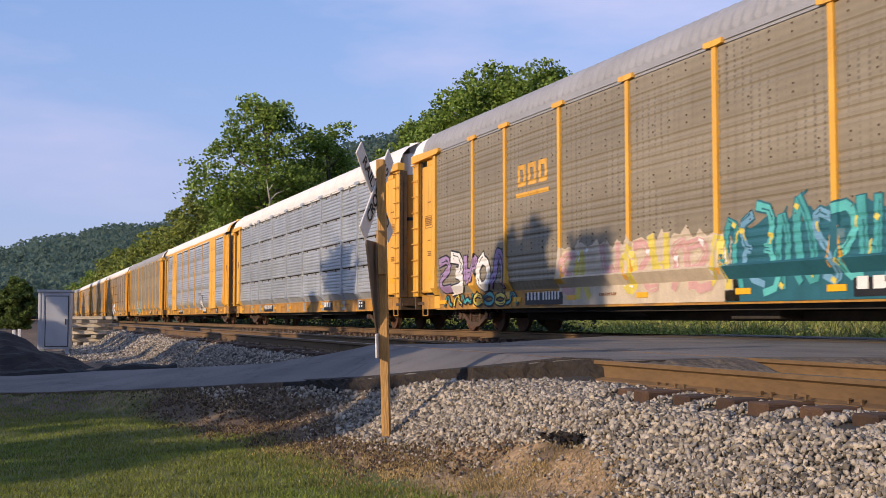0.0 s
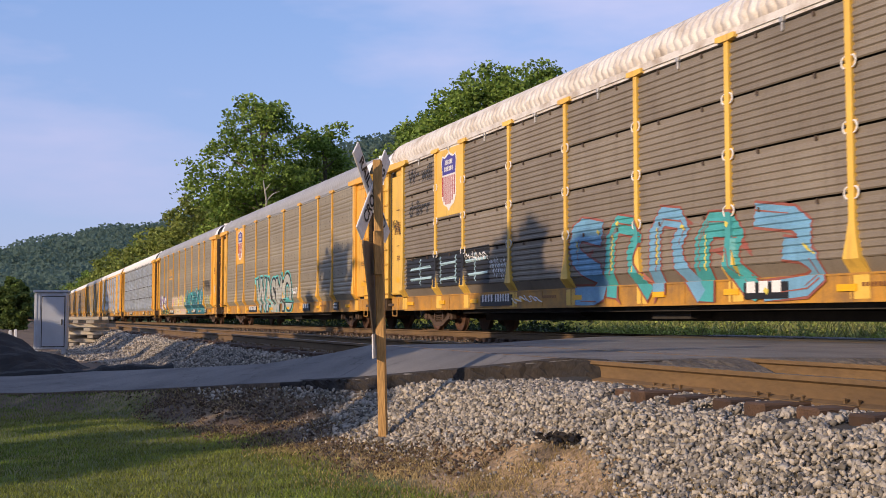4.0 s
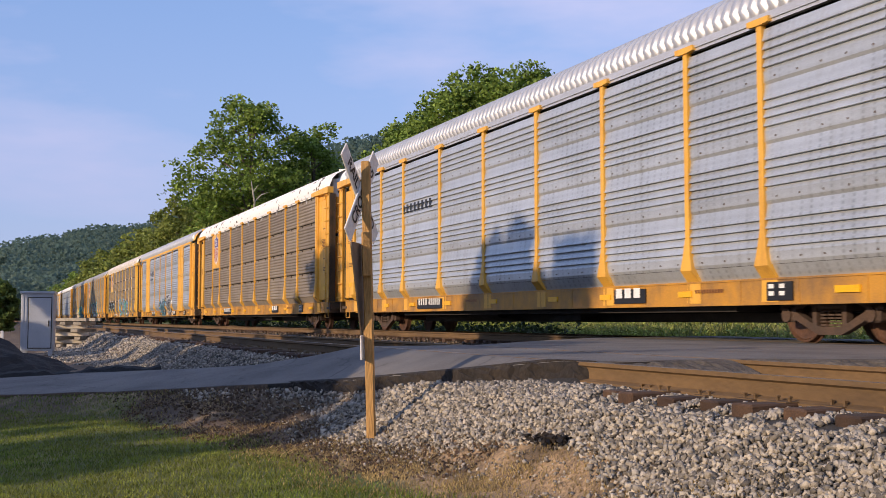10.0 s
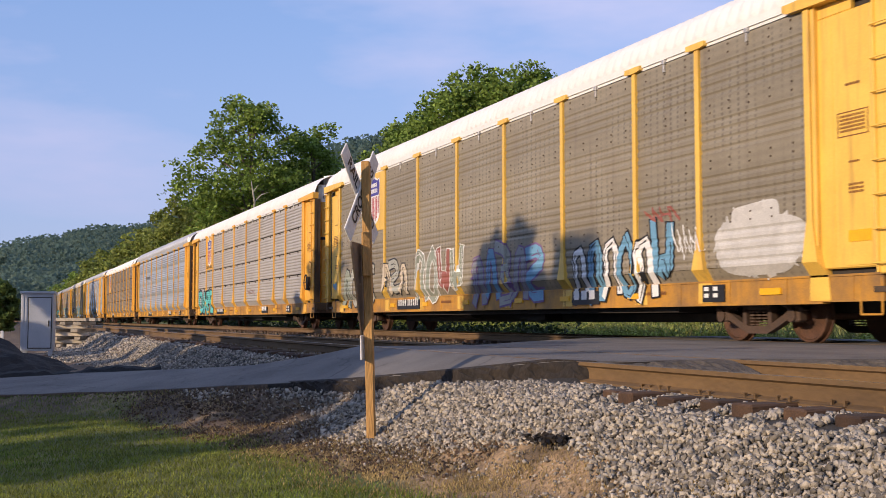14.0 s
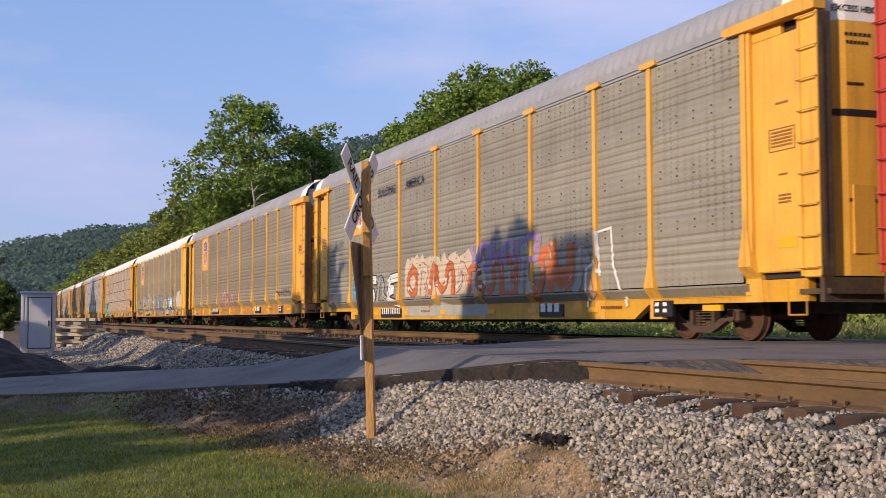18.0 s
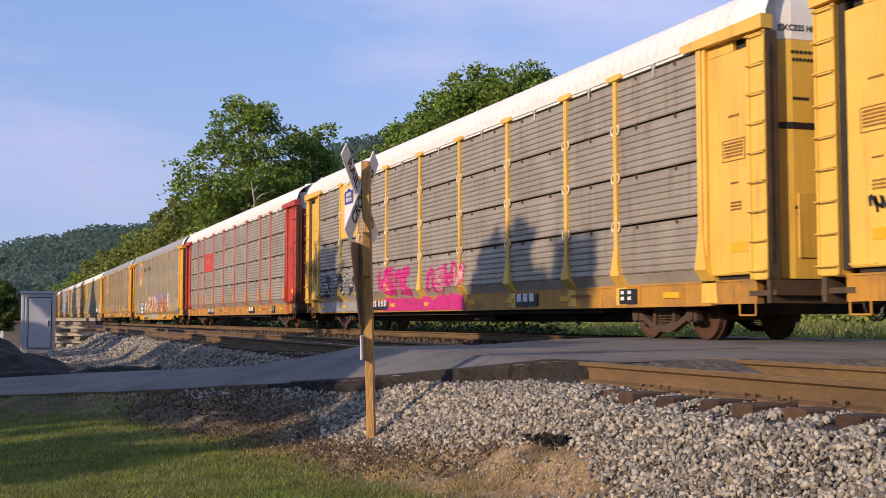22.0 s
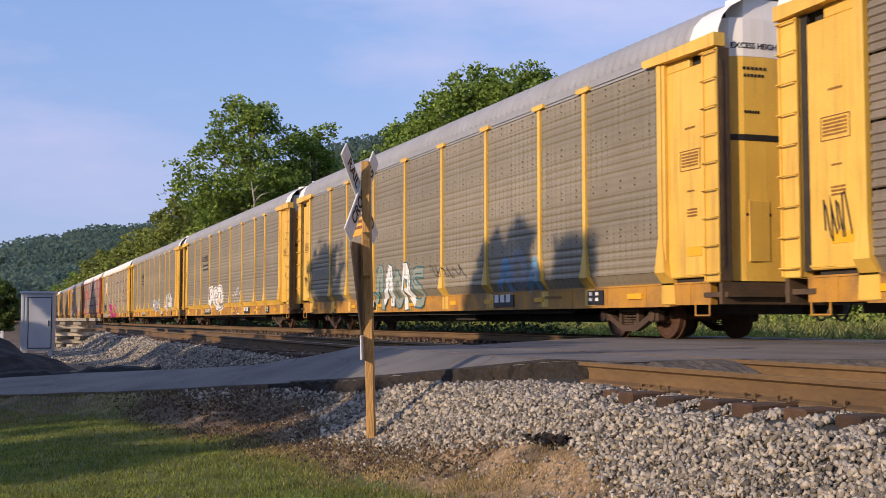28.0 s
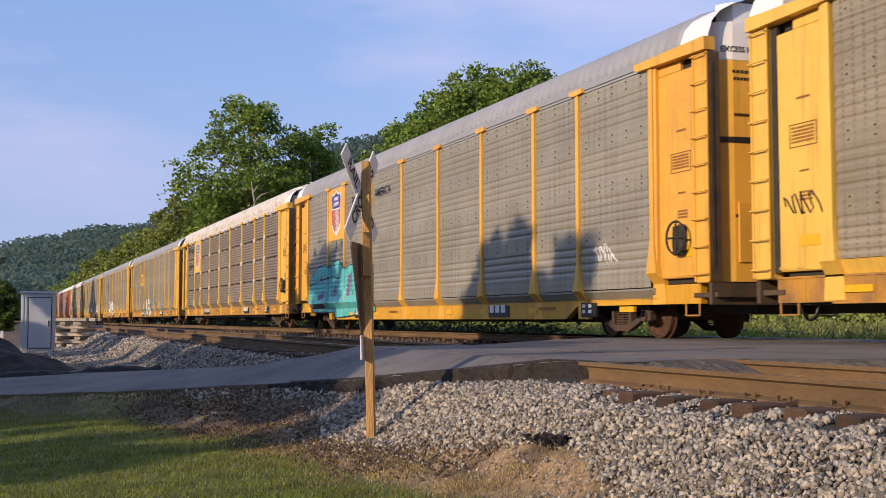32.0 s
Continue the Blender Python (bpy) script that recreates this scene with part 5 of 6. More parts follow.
def stripes_logo(car, kind, small):
    """Plain dark emblem: tapering stripes, two blocks and rows of bars."""
    bm = bmesh.new()
    for k in range(4):
        shape(bm, [(6.93 - .08 * k, 3.86 - .075 * k), (5.95 - .02 * k, 3.86 - .075 * k), (5.97 - .02 * k, 3.82 - .075 * k), (6.93 - .08 * k, 3.83 - .075 * k)])
    top = tagged(part("emblem_stripe", conform(bm, kind, .006, False), M_BLACK, car, "black emblem of stripes and blocks"), kind="stuff")
    bm = bmesh.new()
    for a in (5.85, 5.42):
        for q, w in ((0, .10), (.25, .10)):
            shape(bm, [(a - q, 3.93), (a - q - w, 3.93), (a - q - w, 3.56), (a - q, 3.56)])
    tagged(part("emblem_block", conform(bm, kind, .008, False), M_BLACK, top), kind="stuff")
    bm = bmesh.new()
    bars(bm, 5.7 if small else 5.9, 3.34 if small else 3.30, 1.5, .16, 7, 0, .75)
    if small:
        bars(bm, 5.7, 3.10, 1.5, .16, 8, 0, .75)
    tagged(part("emblem_bar", conform(bm, kind, .006, False), M_BLACK, top), kind="stuff")


def decorate():
    c = NEARBY[0]
    k = "fine"
    bm = bmesh.new()
    for y in (6.45, 5.9, 5.35):
        for q in (0, .34):
            shape(bm, [(y - q * .9, 3.86), (y - q * .9 - .13, 3.86), (y - q * .9 - .13, 3.36), (y - q * .9, 3.36)])
        shape(bm, [(y, 3.86), (y - .42, 3.86), (y - .42, 3.75), (y, 3.75)])
        shape(bm, [(y, 3.47), (y - .42, 3.47), (y - .42, 3.36), (y, 3.36)])
    top = tagged(part("emblem_block", conform(bm, k, .006, False), M_YEL, c, "yellow block emblem"), kind="stuff")
    patch(c, k, "emblem_bar", [(6.55, 3.22), (4.85, 3.22), (4.85, 3.12), (6.55, 3.12)], M_YEL, .006, parent=top)
    tag_piece(c, k, 11.6, 7.2, 1.02, 2.0, (P_LILAC, M_WHITE), M_BLACK, 1, 5, "purple and black outlined graffiti")
    tag_piece(c, k, 11.4, 6.6, .66, .95, (P_TEAL, P_LEMON), M_BLACK, 2, 7, "low band of green graffiti on the sill")
    cloud(c, k, 4.5, -1.9, .62, 2.0, P_CREAM, 3, "cream and pink cloud of graffiti")
    tag_piece(c, k, 4.3, 1.2, .75, 1.8, (P_PINK, P_LEMON, P_CREAM), P_CREAM, 3, 5, "cream and pink graffiti", M_WHITE, .03)
    tag_piece(c, k, 1.2, -1.7, .75, 1.85, (P_PINK, P_LEMON, P_PINK), P_CREAM, 4, 5, "pastel graffiti with yellow stars", M_WHITE, .03)
    cloud(c, k, -1.5, -9.0, .60, 2.05, P_TEALD, 5, "deep teal cloud of graffiti")
    tag_piece(c, k, -1.6, -5.2, .68, 2.15, (P_TEAL, P_BLUE, P_AQUA, P_TEAL), P_TEALD, 5, 8, "teal and blue graffiti", P_LEMON, .03)
    tag_piece(c, k, -5.2, -8.9, .68, 2.2, (P_BLUE, P_TEAL, P_AQUA), P_TEALD, 6, 8, "dark teal graffiti", M_WHITE, .03)
    tag_piece(c, k, -9.5, -11.7, .85, 1.75, (P_LEMON, P_SILV), P_MOSS, 7, 6, "faded yellow and white scrawled graffiti", M_WHITE, .012)
    scribble(c, k, -10.2, 2.3, 2.0, .8, M_BLACK, 8, .05)
    scribble(c, k, -12.7, 2.0, .5, .6, M_WHITE, 9, .04, 4, flatx=-1.48)
    c = NEARBY[1]
    fat_word(c, k, "WASMO", 4.0, -2.8, .72, 2.05, ((.13, P_AQUA), (.09, M_BLACK), (.04, P_SILV)), "silver block graffiti with black and turquoise rims")
    scribble(c, k, -3.5, 1.45, .8, .45, M_WHITE, 10, .05, 4)
    c = NEARBY[2]
    k = "seamed"
    for car in (c, NEARBY[15]):
        lettering(car, "slogan", "We will", 10.45, 4.42, .62, M_BLACK, k, grow=.016, wide=1.0, label="large dark slogan letters")
        lettering(car, "slogan", "deliver", 10.5, 3.48, .62, M_BLACK, k, grow=.016, wide=1.0, label="large dark slogan letters")
    g = patch(c, k, "graffiti", [(11.6, 2.05), (5.5, 2.15), (5.5, 1.2), (11.6, 1.2)], M_BLACK, .004, "black sprayed field with pale blue line figures")
    bm = bmesh.new()
    for a, b, z in ((11.2, 9.6, 1.75), (11.2, 9.5, 1.45), (8.8, 7.7, 1.8), (8.8, 7.7, 1.4), (7.0, 5.7, 1.8), (6.8, 5.6, 1.45)):
        stroke(bm, [(a, z), (b, z + .03)], .07)
    for y in (10.4, 8.8, 7.7, 6.4):
        stroke(bm, [(y, 1.3), (y, 2.0)], .06)
    part("line_figure", conform(bm, k, .012), paint("pale_blue", (.38, .56, .62)), g)
    scribble(c, k, 4.9, 1.55, .95, .6, M_WHITE, 12, .035, 6)
    scribble(c, k, 6.3, 1.9, 1.4, .3, M_WHITE, 13, .03, 6)
    scribble(c, k, 3.6, .78, 1.6, .2, M_WHITE, 14, .03, 6)
    tag_piece(c, k, 1.3, -6.5, .62, 2.25, (P_BLUE, P_TEAL), P_BRICK, 15, 5, "blue graffiti with dark red rims and yellow", P_LEMON)
    scribble(c, k, 12.6, 3.1, .7, .7, M_BLACK, 16, .03, 4, flatx=-1.48)
    c = NEARBY[3]
    k = "louver"
    stripes_logo(c, k, False)
    tag_piece(c, k, 1.5, -1.5, .6, 1.7, (M_BLACK, P_TEALD), P_BLUE, 21, 5, "blue-black graffiti with pale rims", M_WHITE)
    tag_piece(c, k, -1.8, -4.4, .6, 2.05, (M_BLACK,), M_WHITE, 22, 5, "black graffiti with white rims", M_WHITE)
    scribble(c, k, -1.7, 1.7, .5, .8, M_BLACK, 23, .03, 2)
    scribble(c, k, -4.9, 1.35, .8, .3, M_BLACK, 24, .025, 4)
    c = NEARBY[5]
    bm = bmesh.new()
    bars(bm, 5.95, 3.42, 2.4, .42, 8, -1.552, .45)
    tagged(part("name_bar", bm, M_BLACK, c, "row of dark bars"), kind="stuff")
    c = NEARBY[6]
    k = "seamed"
    lettering(c, "slogan", "BUILDING AMERICA", 8.15, 3.22, .22, M_BLACK, k, off=.045, wide=.78, label="small dark slogan letters")
    fat_word(c, k, "DAPE", 11.45, 7.4, .75, 1.85, ((.10, M_BLACK), (.035, P_AQUA)), "turquoise graffiti letters with black shadows")
    scribble(c, k, -2.6, 1.6, 1.6, .35, P_BRICK, 26, .02, 4)
    c = NEARBY[7]
    k = "fine"
    for a, b, z0, z1, cols, rim, n, sd in ((11.6, 8.2, .75, 2.1, (P_MOSS, P_SILV), M_BLACK, 4, 31), (7.4, 5.2, 1.1, 2.1, (P_CREAM, P_SILV), M_BLACK, 3, 32), (4.5, 1.1, .75, 2.35, (P_MOSS, P_MOSS, P_BRICK), M_WHITE, 4, 33),
                                       (.6, -3.3, .72, 2.1, (P_GREY, P_BLUE, P_SILV), P_PUR, 5, 34), (-4.6, -8.3, .66, 1.98, (M_WHITE, P_BLUE), M_BLACK, 6, 35)):
        tag_piece(c, k, a, b, z0, z1, cols, rim, sd, n, "outlined graffiti in pale greens, greys and blue")
    white = paint("dull_white", (.56, .54, .50))
    g = patch(c, k, "graffiti", blob(-10.65, 1.50, 2.1, .95, 36, 60, .05), white, .004, "white painted-out patch with a rough edge")
    patch(c, k, "fill", blob(-10.6, 1.85, 1.3, .62, 37, 50, .09), white, .006, parent=g)
    bm = bmesh.new()
    rr = random.Random(9)
    for _ in range(46):
        a = rr.uniform(0, 6.28)
        y, z = -10.65 + 1.02 * math.cos(a), 1.55 + .52 * math.sin(a)
        stroke(bm, [(y, z), (y + rr.uniform(-.12, .12), z + rr.uniform(-.10, .12))], .10, .03)
    tagged(part("spatter", conform(bm, k, .008), white, g), kind="stuff")
    scribble(c, k, -8.8, 1.7, .9, .7, M_WHITE, 37, .03, 5)
    scribble(c, k, -8.0, 2.2, 1.0, .35, P_BRICK, 38, .05, 4)
    scribble(c, k, 12.6, 1.5, .4, .3, P_BLUE, 39, .08, 3, flatx=-1.482)
    c = NEARBY[8]
    tag_piece(c, k, 3.0, -1.0, .95, 1.75, (P_PINK, P_GREY), P_BRICK, 41, 4, "faded pink and grey graffiti")
    scribble(c, k, -10.3, 1.45, 2.2, .45, M_BLACK, 42, .035, 7)
    c = NEARBY[9]
    lettering(c, "slogan", "BUILDING", 5.5, 4.2, .36, M_BLACK, "low", off=.024, wide=1.0, label="dark slogan letters")
    lettering(c, "slogan", "AMERICA", 3.05, 4.2, .36, M_BLACK, "low", off=.024, wide=1.0, label="dark slogan letters")
    tag_piece(c, "low", 8.4, 4.5, .80, 1.7, (P_SILV, M_WHITE), M_BLACK, 43, 4, "silver block graffiti with black rims", P_BLUE)
    cloud(c, "low", 4.1, -1.9, .45, .98, P_SILV, 44, "silver sprayed field")
    cloud(c, "low", 3.9, -1.8, 1.0, 2.2, P_CREAM, 45, "cream sprayed field")
    tag_piece(c, "low", 3.7, -1.7, 1.0, 1.85, (P_ORANGE, P_CREAM, P_ORANGE), P_BRICK, 44, 6, "orange and cream graffiti with brick red rims", M_WHITE, .03)
    tag_piece(c, "low", -1.0, -4.8, 1.55, 2.25, (P_LILAC,), P_LILAC, 45, 6, "faint purple graffiti", None, .0)
    tag_piece(c, "low", -2.0, -7.0, .75, 2.0, (P_ORANGE, P_ORANGE, P_SILV), P_ORANGE, 46, 6, "orange graffiti on bare steel", P_CREAM, .02)
    bm = bmesh.new()
    stroke(bm, [(-6.7, .62), (-6.75, 1.35), (-7.15, 1.5), (-7.3, 1.2), (-7.2, 2.05), (-7.75, 2.1), (-7.8, 1.4), (-8.2, .62)], .08)
    part("scrawl", conform(bm, "low", .012), M_WHITE, c)
    tag_piece(c, "low", 9.0, 8.1, .8, 1.6, (P_BLUE,), P_BLUE, 47, 2, "pale blue sprayed patch")
    c = NEARBY[10]
    part("red_plate", box(bmesh.new(), -1.53, -1.48, 4.42, 7.03, 2.97, 3.98, .008), M_REDB, c, "plain bright red plate with a faint bar")
    bm = bmesh.new()
    bars(bm, 5.75, 3.46, 1.1, .5, 3, -1.534, .6)
    part("faint_bar", bm, M_REDP, c)
    for y in (*POSTS, PANEL_EDGE, -PANEL_EDGE):
        part("yellow_tab", box(bmesh.new(), -1.612, -1.55, y - .035, y + .035, 1.22, 1.62, .004), M_REFL, c)
    c = NEARBY[11]
    k = "seamed"
    tag_piece(c, k, 11.7, 7.3, 1.2, 1.85, (P_GREY, M_BLACK), M_BLACK, 51, 6, "black and grey graffiti", M_WHITE)
    patch(c, k, "graffiti", [(11.9, .95), (7.2, .95), (7.2, .62), (11.9, .62)], P_GREY, .004, "grey sprayed band on the sill")
    cloud(c, k, 4.9, -1.6, .60, 1.1, P_MAG, 54, "magenta sprayed band")
    tag_piece(c, k, 5.1, 2.3, 1.1, 1.85, (P_MAG, P_MAG), P_MAG, 52, 4, "magenta graffiti", P_PINK)
    tag_piece(c, k, .9, -1.6, 1.1, 1.75, (P_MAG, P_PINK), P_MAG, 53, 4, "magenta and pink graffiti", P_PINK)
    tag_piece(c, k, 4.9, -1.6, .62, .95, (P_MAG, P_MAG), P_MAG, 54, 6, "magenta and orange graffiti along the sill")
    scribble(c, k, 12.6, 2.2, .6, 1.2, M_PRINT, 55, .03, 5, flatx=-1.48)
    k = "fine"
    c = NEARBY[12]
    stripes_logo(c, k, True)
    tag_piece(c, k, -1.1, -4.5, .95, 1.7, (P_GREY,), M_WHITE, 61, 5, "white outlined graffiti")
    tag_piece(c, k, -7.4, -10.1, .95, 2.0, (M_WHITE, P_SILV), M_WHITE, 62, 5, "white filled graffiti", M_BLACK)
    scribble(c, k, 12.5, 1.9, .3, .3, M_BLACK, 63, .05, 3, flatx=-1.48)
    c = NEARBY[13]
    stripes_logo(c, k, True)
    fat_word(c, k, "BGD", 4.1, .6, .98, 1.95, ((.14, M_WHITE), (.09, M_BRN), (.05, M_WHITE)), "white bubble graffiti letters")
    bm = bmesh.new()
    stroke(bm, [(-2.1, 1.55), (-2.4, 1.5), (-2.6, 1.7), (-2.9, 1.5), (-3.1, 1.8), (-3.5, 1.9), (-3.7, 1.6), (-4.2, 1.75), (-4.2, 1.2), (-3.8, 1.25), (-3.9, .65)], .05)
    stroke(bm, [(-2.6, 1.3), (-2.55, .9), (-2.9, .65), (-3.4, .62)], .05)
    stroke(bm, [(-3.0, 1.75), (-3.1, 1.2), (-3.3, 1.75), (-3.35, 1.2)], .04)
    part("scrawl", conform(bm, k, .012), M_WHITE, c, "white line drawing")
    c = NEARBY[14]
    pl = part("emblem_plate", box(bmesh.new(), -1.535, -1.48, 5.1, 6.6, 3.05, 3.95, .008), M_YEL, c, "yellow framed emblem plate")
    bm = bmesh.new()
    stroke(bm, [(6.38, 3.70), (5.32, 3.70), (5.32, 3.32), (6.38, 3.32), (6.38, 3.70)], .1)
    stroke(bm, [(6.2, 3.51), (5.5, 3.51)], .1)
    for v in bm.verts:
        v.co.x = -1.54
    part("emblem_line", bm, M_PRINT, pl)
    tag_piece(c, k, 4.2, .0, .65, 1.95, (P_MOSS, M_WHITE), P_TEALD, 66, 5, "white and green graffiti")
    tag_piece(c, k, -4.9, -7.2, 1.0, 1.85, (P_BLUE, P_GREY), P_GREY, 67, 3, "pale blue graffiti")
    scribble(c, k, -1.8, 1.6, 2.4, .5, M_BLACK, 68, .025, 6)
    scribble(c, k, 12.5, 1.8, .6, .5, M_BLACK, 69, .03, 4, flatx=-1.48)
    c = NEARBY[15]
    scribble(c, "seamed", -1.6, 1.8, 1.8, .4, M_GREYP, 71, .03, 5)
    scribble(c, "seamed", 12.5, 1.8, .5, .8, M_BLACK, 72, .03, 4, flatx=-1.48)
    c = NEARBY[16]
    lettering(c, "slogan", "BUILDING", 5.55, 4.24, .36, M_BLACK, "low", off=.024, wide=1.0, label="dark slogan letters")
    lettering(c, "slogan", "AMERICA", 3.2, 4.24, .36, M_BLACK, "low", off=.024, wide=1.0, label="dark slogan letters")
    big = [(11.75, .75), (11.85, 1.35), (11.5, 1.85), (10.6, 2.2), (9.5, 2.3), (8.9, 2.12), (8.7, 2.3), (7.9, 2.38), (7.35, 2.1), (7.0, 2.05), (6.6, 2.15), (5.95, 2.12), (5.6, 2.0), (5.2, 2.05), (4.9, 2.1), (4.5, 1.98), (4.15, 2.05), (4.12, .62), (8.3, .42), (8.7, .62), (11.3, .64)]
    rim = [(8 + (y - 8) * 1.015, 1.4 + (z - 1.4) * 1.05) for y, z in big]
    g = patch(c, "low", "graffiti", rim, M_BLACK, .004, "big turquoise bubble graffiti with dark holes")
    patch(c, "low", "fill", big, P_AQUA, .009, parent=g)
    for pts in ([(10.3, 1.75), (9.95, 1.98), (9.8, 1.7)], [(10.5, 1.2), (9.6, 1.35), (9.9, 1.0), (10.4, 1.0)], [(8.5, 1.35), (8.2, 1.55), (8.1, 1.3), (8.4, .95)], [(7.0, 1.1), (6.75, 1.8), (6.45, 1.9), (6.5, 1.4), (6.7, 1.0)]):
        patch(c, "low", "dark_hole", pts, P_PUR, .014, parent=g)
    bm = bmesh.new()
    stroke(bm, [(11.7, 1.6), (10.5, 1.72), (9.3, 1.8), (8.4, 1.85), (7.9, 1.75)], .04)
    stroke(bm, [(8.7, 2.25), (8.75, 1.3), (8.4, .85)], .04)
    stroke(bm, [(6.4, 1.95), (6.3, 1.3), (6.0, .95)], .04)
    part("inner_line", conform(bm, "low", .016), M_BLACK, g)
    scribble(c, "low", -10.2, 1.62, .8, .4, M_WHITE, 74, .04, 4)
    c = NEARBY[17]
    scribble(c, k, 12.55, 2.05, .75, .5, M_BLACK, 75, .03, 4, flatx=-1.48)
    for i, y0, y1, cols in ((-3, 6, 2.5, (P_MOSS, P_TEAL)), (-4, 5, 1, (P_PINK, M_WHITE)), (-2, -3, -5, (P_GREY, M_BLACK))):
        tag_piece(NEARBY[i], SPECS[i - FIRST]["kind"], y0, y1, .8, 1.9, cols, M_WHITE, 80 + i, 4, "small faded graffiti")


def height_notice(car):
    """Small dark words across the white head of the rear door."""
    bm = bmesh.new()
    bm.from_mesh(text_mesh("EXCESS HEIGHT", .13, .003))
    for v in bm.verts:
        x = -.74 + v.co.x
        v.co = Vector((x, -(13.22 + float(np.interp(x, [p[0] for p in DOOR_PLAN], [p[1] for p in DOOR_PLAN])) + .008), 4.88 + v.co.y))
    part("notice", bm, M_BLACK, car, "small dark words")


M_REDB = mat("bright_red_paint", (.60, .06, .04), (.52, .05, .035), 2, .45, fine=.06)
M_GREYP = paint("pale_grey", (.35, .33, .30))
decorate()
for k in range(0, 18):
    if not SPECS[k - FIRST].get("wide"):
        height_notice(NEARBY[k])


# play in the couplings
SLACK = {0: .07, 1: .1, 2: -.18, 5: .1, 6: .13, 7: -.07, 8: -.04, 9: -.08, 10: .11, 11: -.07, 12: .15, 13: .05, 15: -.2, 16: -.07, 17: .13}


def car_y(i, t):
    """Where the middle of car i is along the track: the train slows a little."""
    return 28.92 + 15.0105 * t - .010392 * t * t - PITCH * i - PANEL_EDGE + SLACK.get(i, 0)


# ---- crossbuck ----
M_PLATE = mat("weathered_grey_sheet_metal", (.13, .10, .075), (.09, .07, .055), 3, .6, .2, fine=.15)


def make_crossbuck():
    ob = tagged(new("crossing_sign"), "weathered timber post with a faded railroad crossbuck", "road sign")
    px, py = 3.22, 9.86
    ob.location = (px, py, ground_z(px, py))
    ob.rotation_euler = (radians(.4), radians(-1.6), 0)
    bm = box(bmesh.new(), -.039, .039, -.042, .042, -.3, 2.56, .008)
    part("post", bm, M_WOOD, ob).matrix_basis = pose(0, 0, 0, 0, 0, -26)
    # triangular plate seen from its grey back, point down
    bm = prism(bmesh.new(), [(-.42, 1.80), (.42, 1.80), (.44, 1.76), (.02, .93), (-.02, .93), (-.44, 1.76)], "y", -.006, .006)
    tri = part("triangular_plate", bm, M_PLATE, ob, "bare grey back of a triangular metal plate")
    tri.matrix_basis = pose(-.062, .03, 0, 0, 0, 62)
    part("bracket", box(bmesh.new(), -.075, .0, -.085, -.055, 1.5, 1.9, .004), M_WOOD, ob, "short timber batten")
    part("reflector_strip", box(bmesh.new(), -.064, -.050, -.150, .03, .74, .96, .003), M_SIGNW, ob, "white strip nailed to the post").matrix_basis = pose(0, 0, 0, 0, 0, -26)
    hz = 2.25
    for s, words in ((1, "RAIL  ROAD"), (-1, "CROSSING")):
        bm = box(bmesh.new(), -.53, .53, -.008, .008, -.085, .085, .004)
        turn = pose(.014, -.022, hz) @ pose(0, 0, 0, 0, 0, 50) @ pose(0, .075 + .01 * s, 0, 0, s * 47, 0)
        bl = part("blade", bm, M_SIGNW, ob, "faded white blade with black letters")
        bl.matrix_basis = turn
        me = text_mesh(words, .15, .004)
        bm = bmesh.new()
        bm.from_mesh(me)
        for v in bm.verts:
            v.co = Vector((v.co.x, -.0125, v.co.y))
        part("lettering", bm, M_BLACK, bl)
    return ob


make_crossbuck()

# clods, rotten leaves and straw on the bare earth beside the post
def bare_patch(n):
    x, y = scatter(n, 1.5, 3.5, 7.6, 17.0)
    lim = np.interp(y, (7.6, 9.3, 10.8, 13.1, 14.4, 17), (2.75, 2.4, 2.25, 1.9, 1.6, 1.5)) + rng.normal(0, .16, n)
    patch = np.sin(x * 3.7 + 1.1 * np.sin(y * 1.9)) * np.sin(y * 1.6 + x * .8)
    keep = (x > lim) & (x < lim + 1.25) & ~road_top(x, y) & ((patch > -.15) | (rng.random(n) < .35))
    x, y = x[keep], y[keep]
    return np.stack([x, y, ground_z(x, y)], -1)


spots = bare_patch(9000)
tagged(new("earth_clods", fast_mesh("earth_clods", *stones(spots + np.array((0, 0, .004)), .014), M_EARTH)), "dark brown clods on bare earth beside the post", "clods", kind="stuff")
spots = bare_patch(6000)
tagged(new("leaf_litter", fast_mesh("leaf_litter", *leaf_cloud(spots + np.array((0, 0, .012)), .034), M_LITTER)), "rotten brown leaves strewn on bare earth", "litter", kind="stuff")
spots = bare_patch(7000)
tagged(new("straw", fast_mesh("straw", *blades(spots[:, 0], spots[:, 1], spots[:, 2], .045, .004, 2.2), M_DRY)), "dry straw lying on bare earth", "straw", kind="stuff")

# a dark clump of rotten litter on the stones
spread = rng.normal(0, 1, (260, 3)) * np.array((.10, .085, .010))
clump = tagged(new("litter_clump", fast_mesh("litter_clump", *leaf_cloud(spread, .042), M_BANK)), "dark clump of rotten leaves at the ballast's foot", "litter", kind="stuff")
clump.location = (3.64, 6.98, float(ground_z(3.64, 6.98)) + .02)

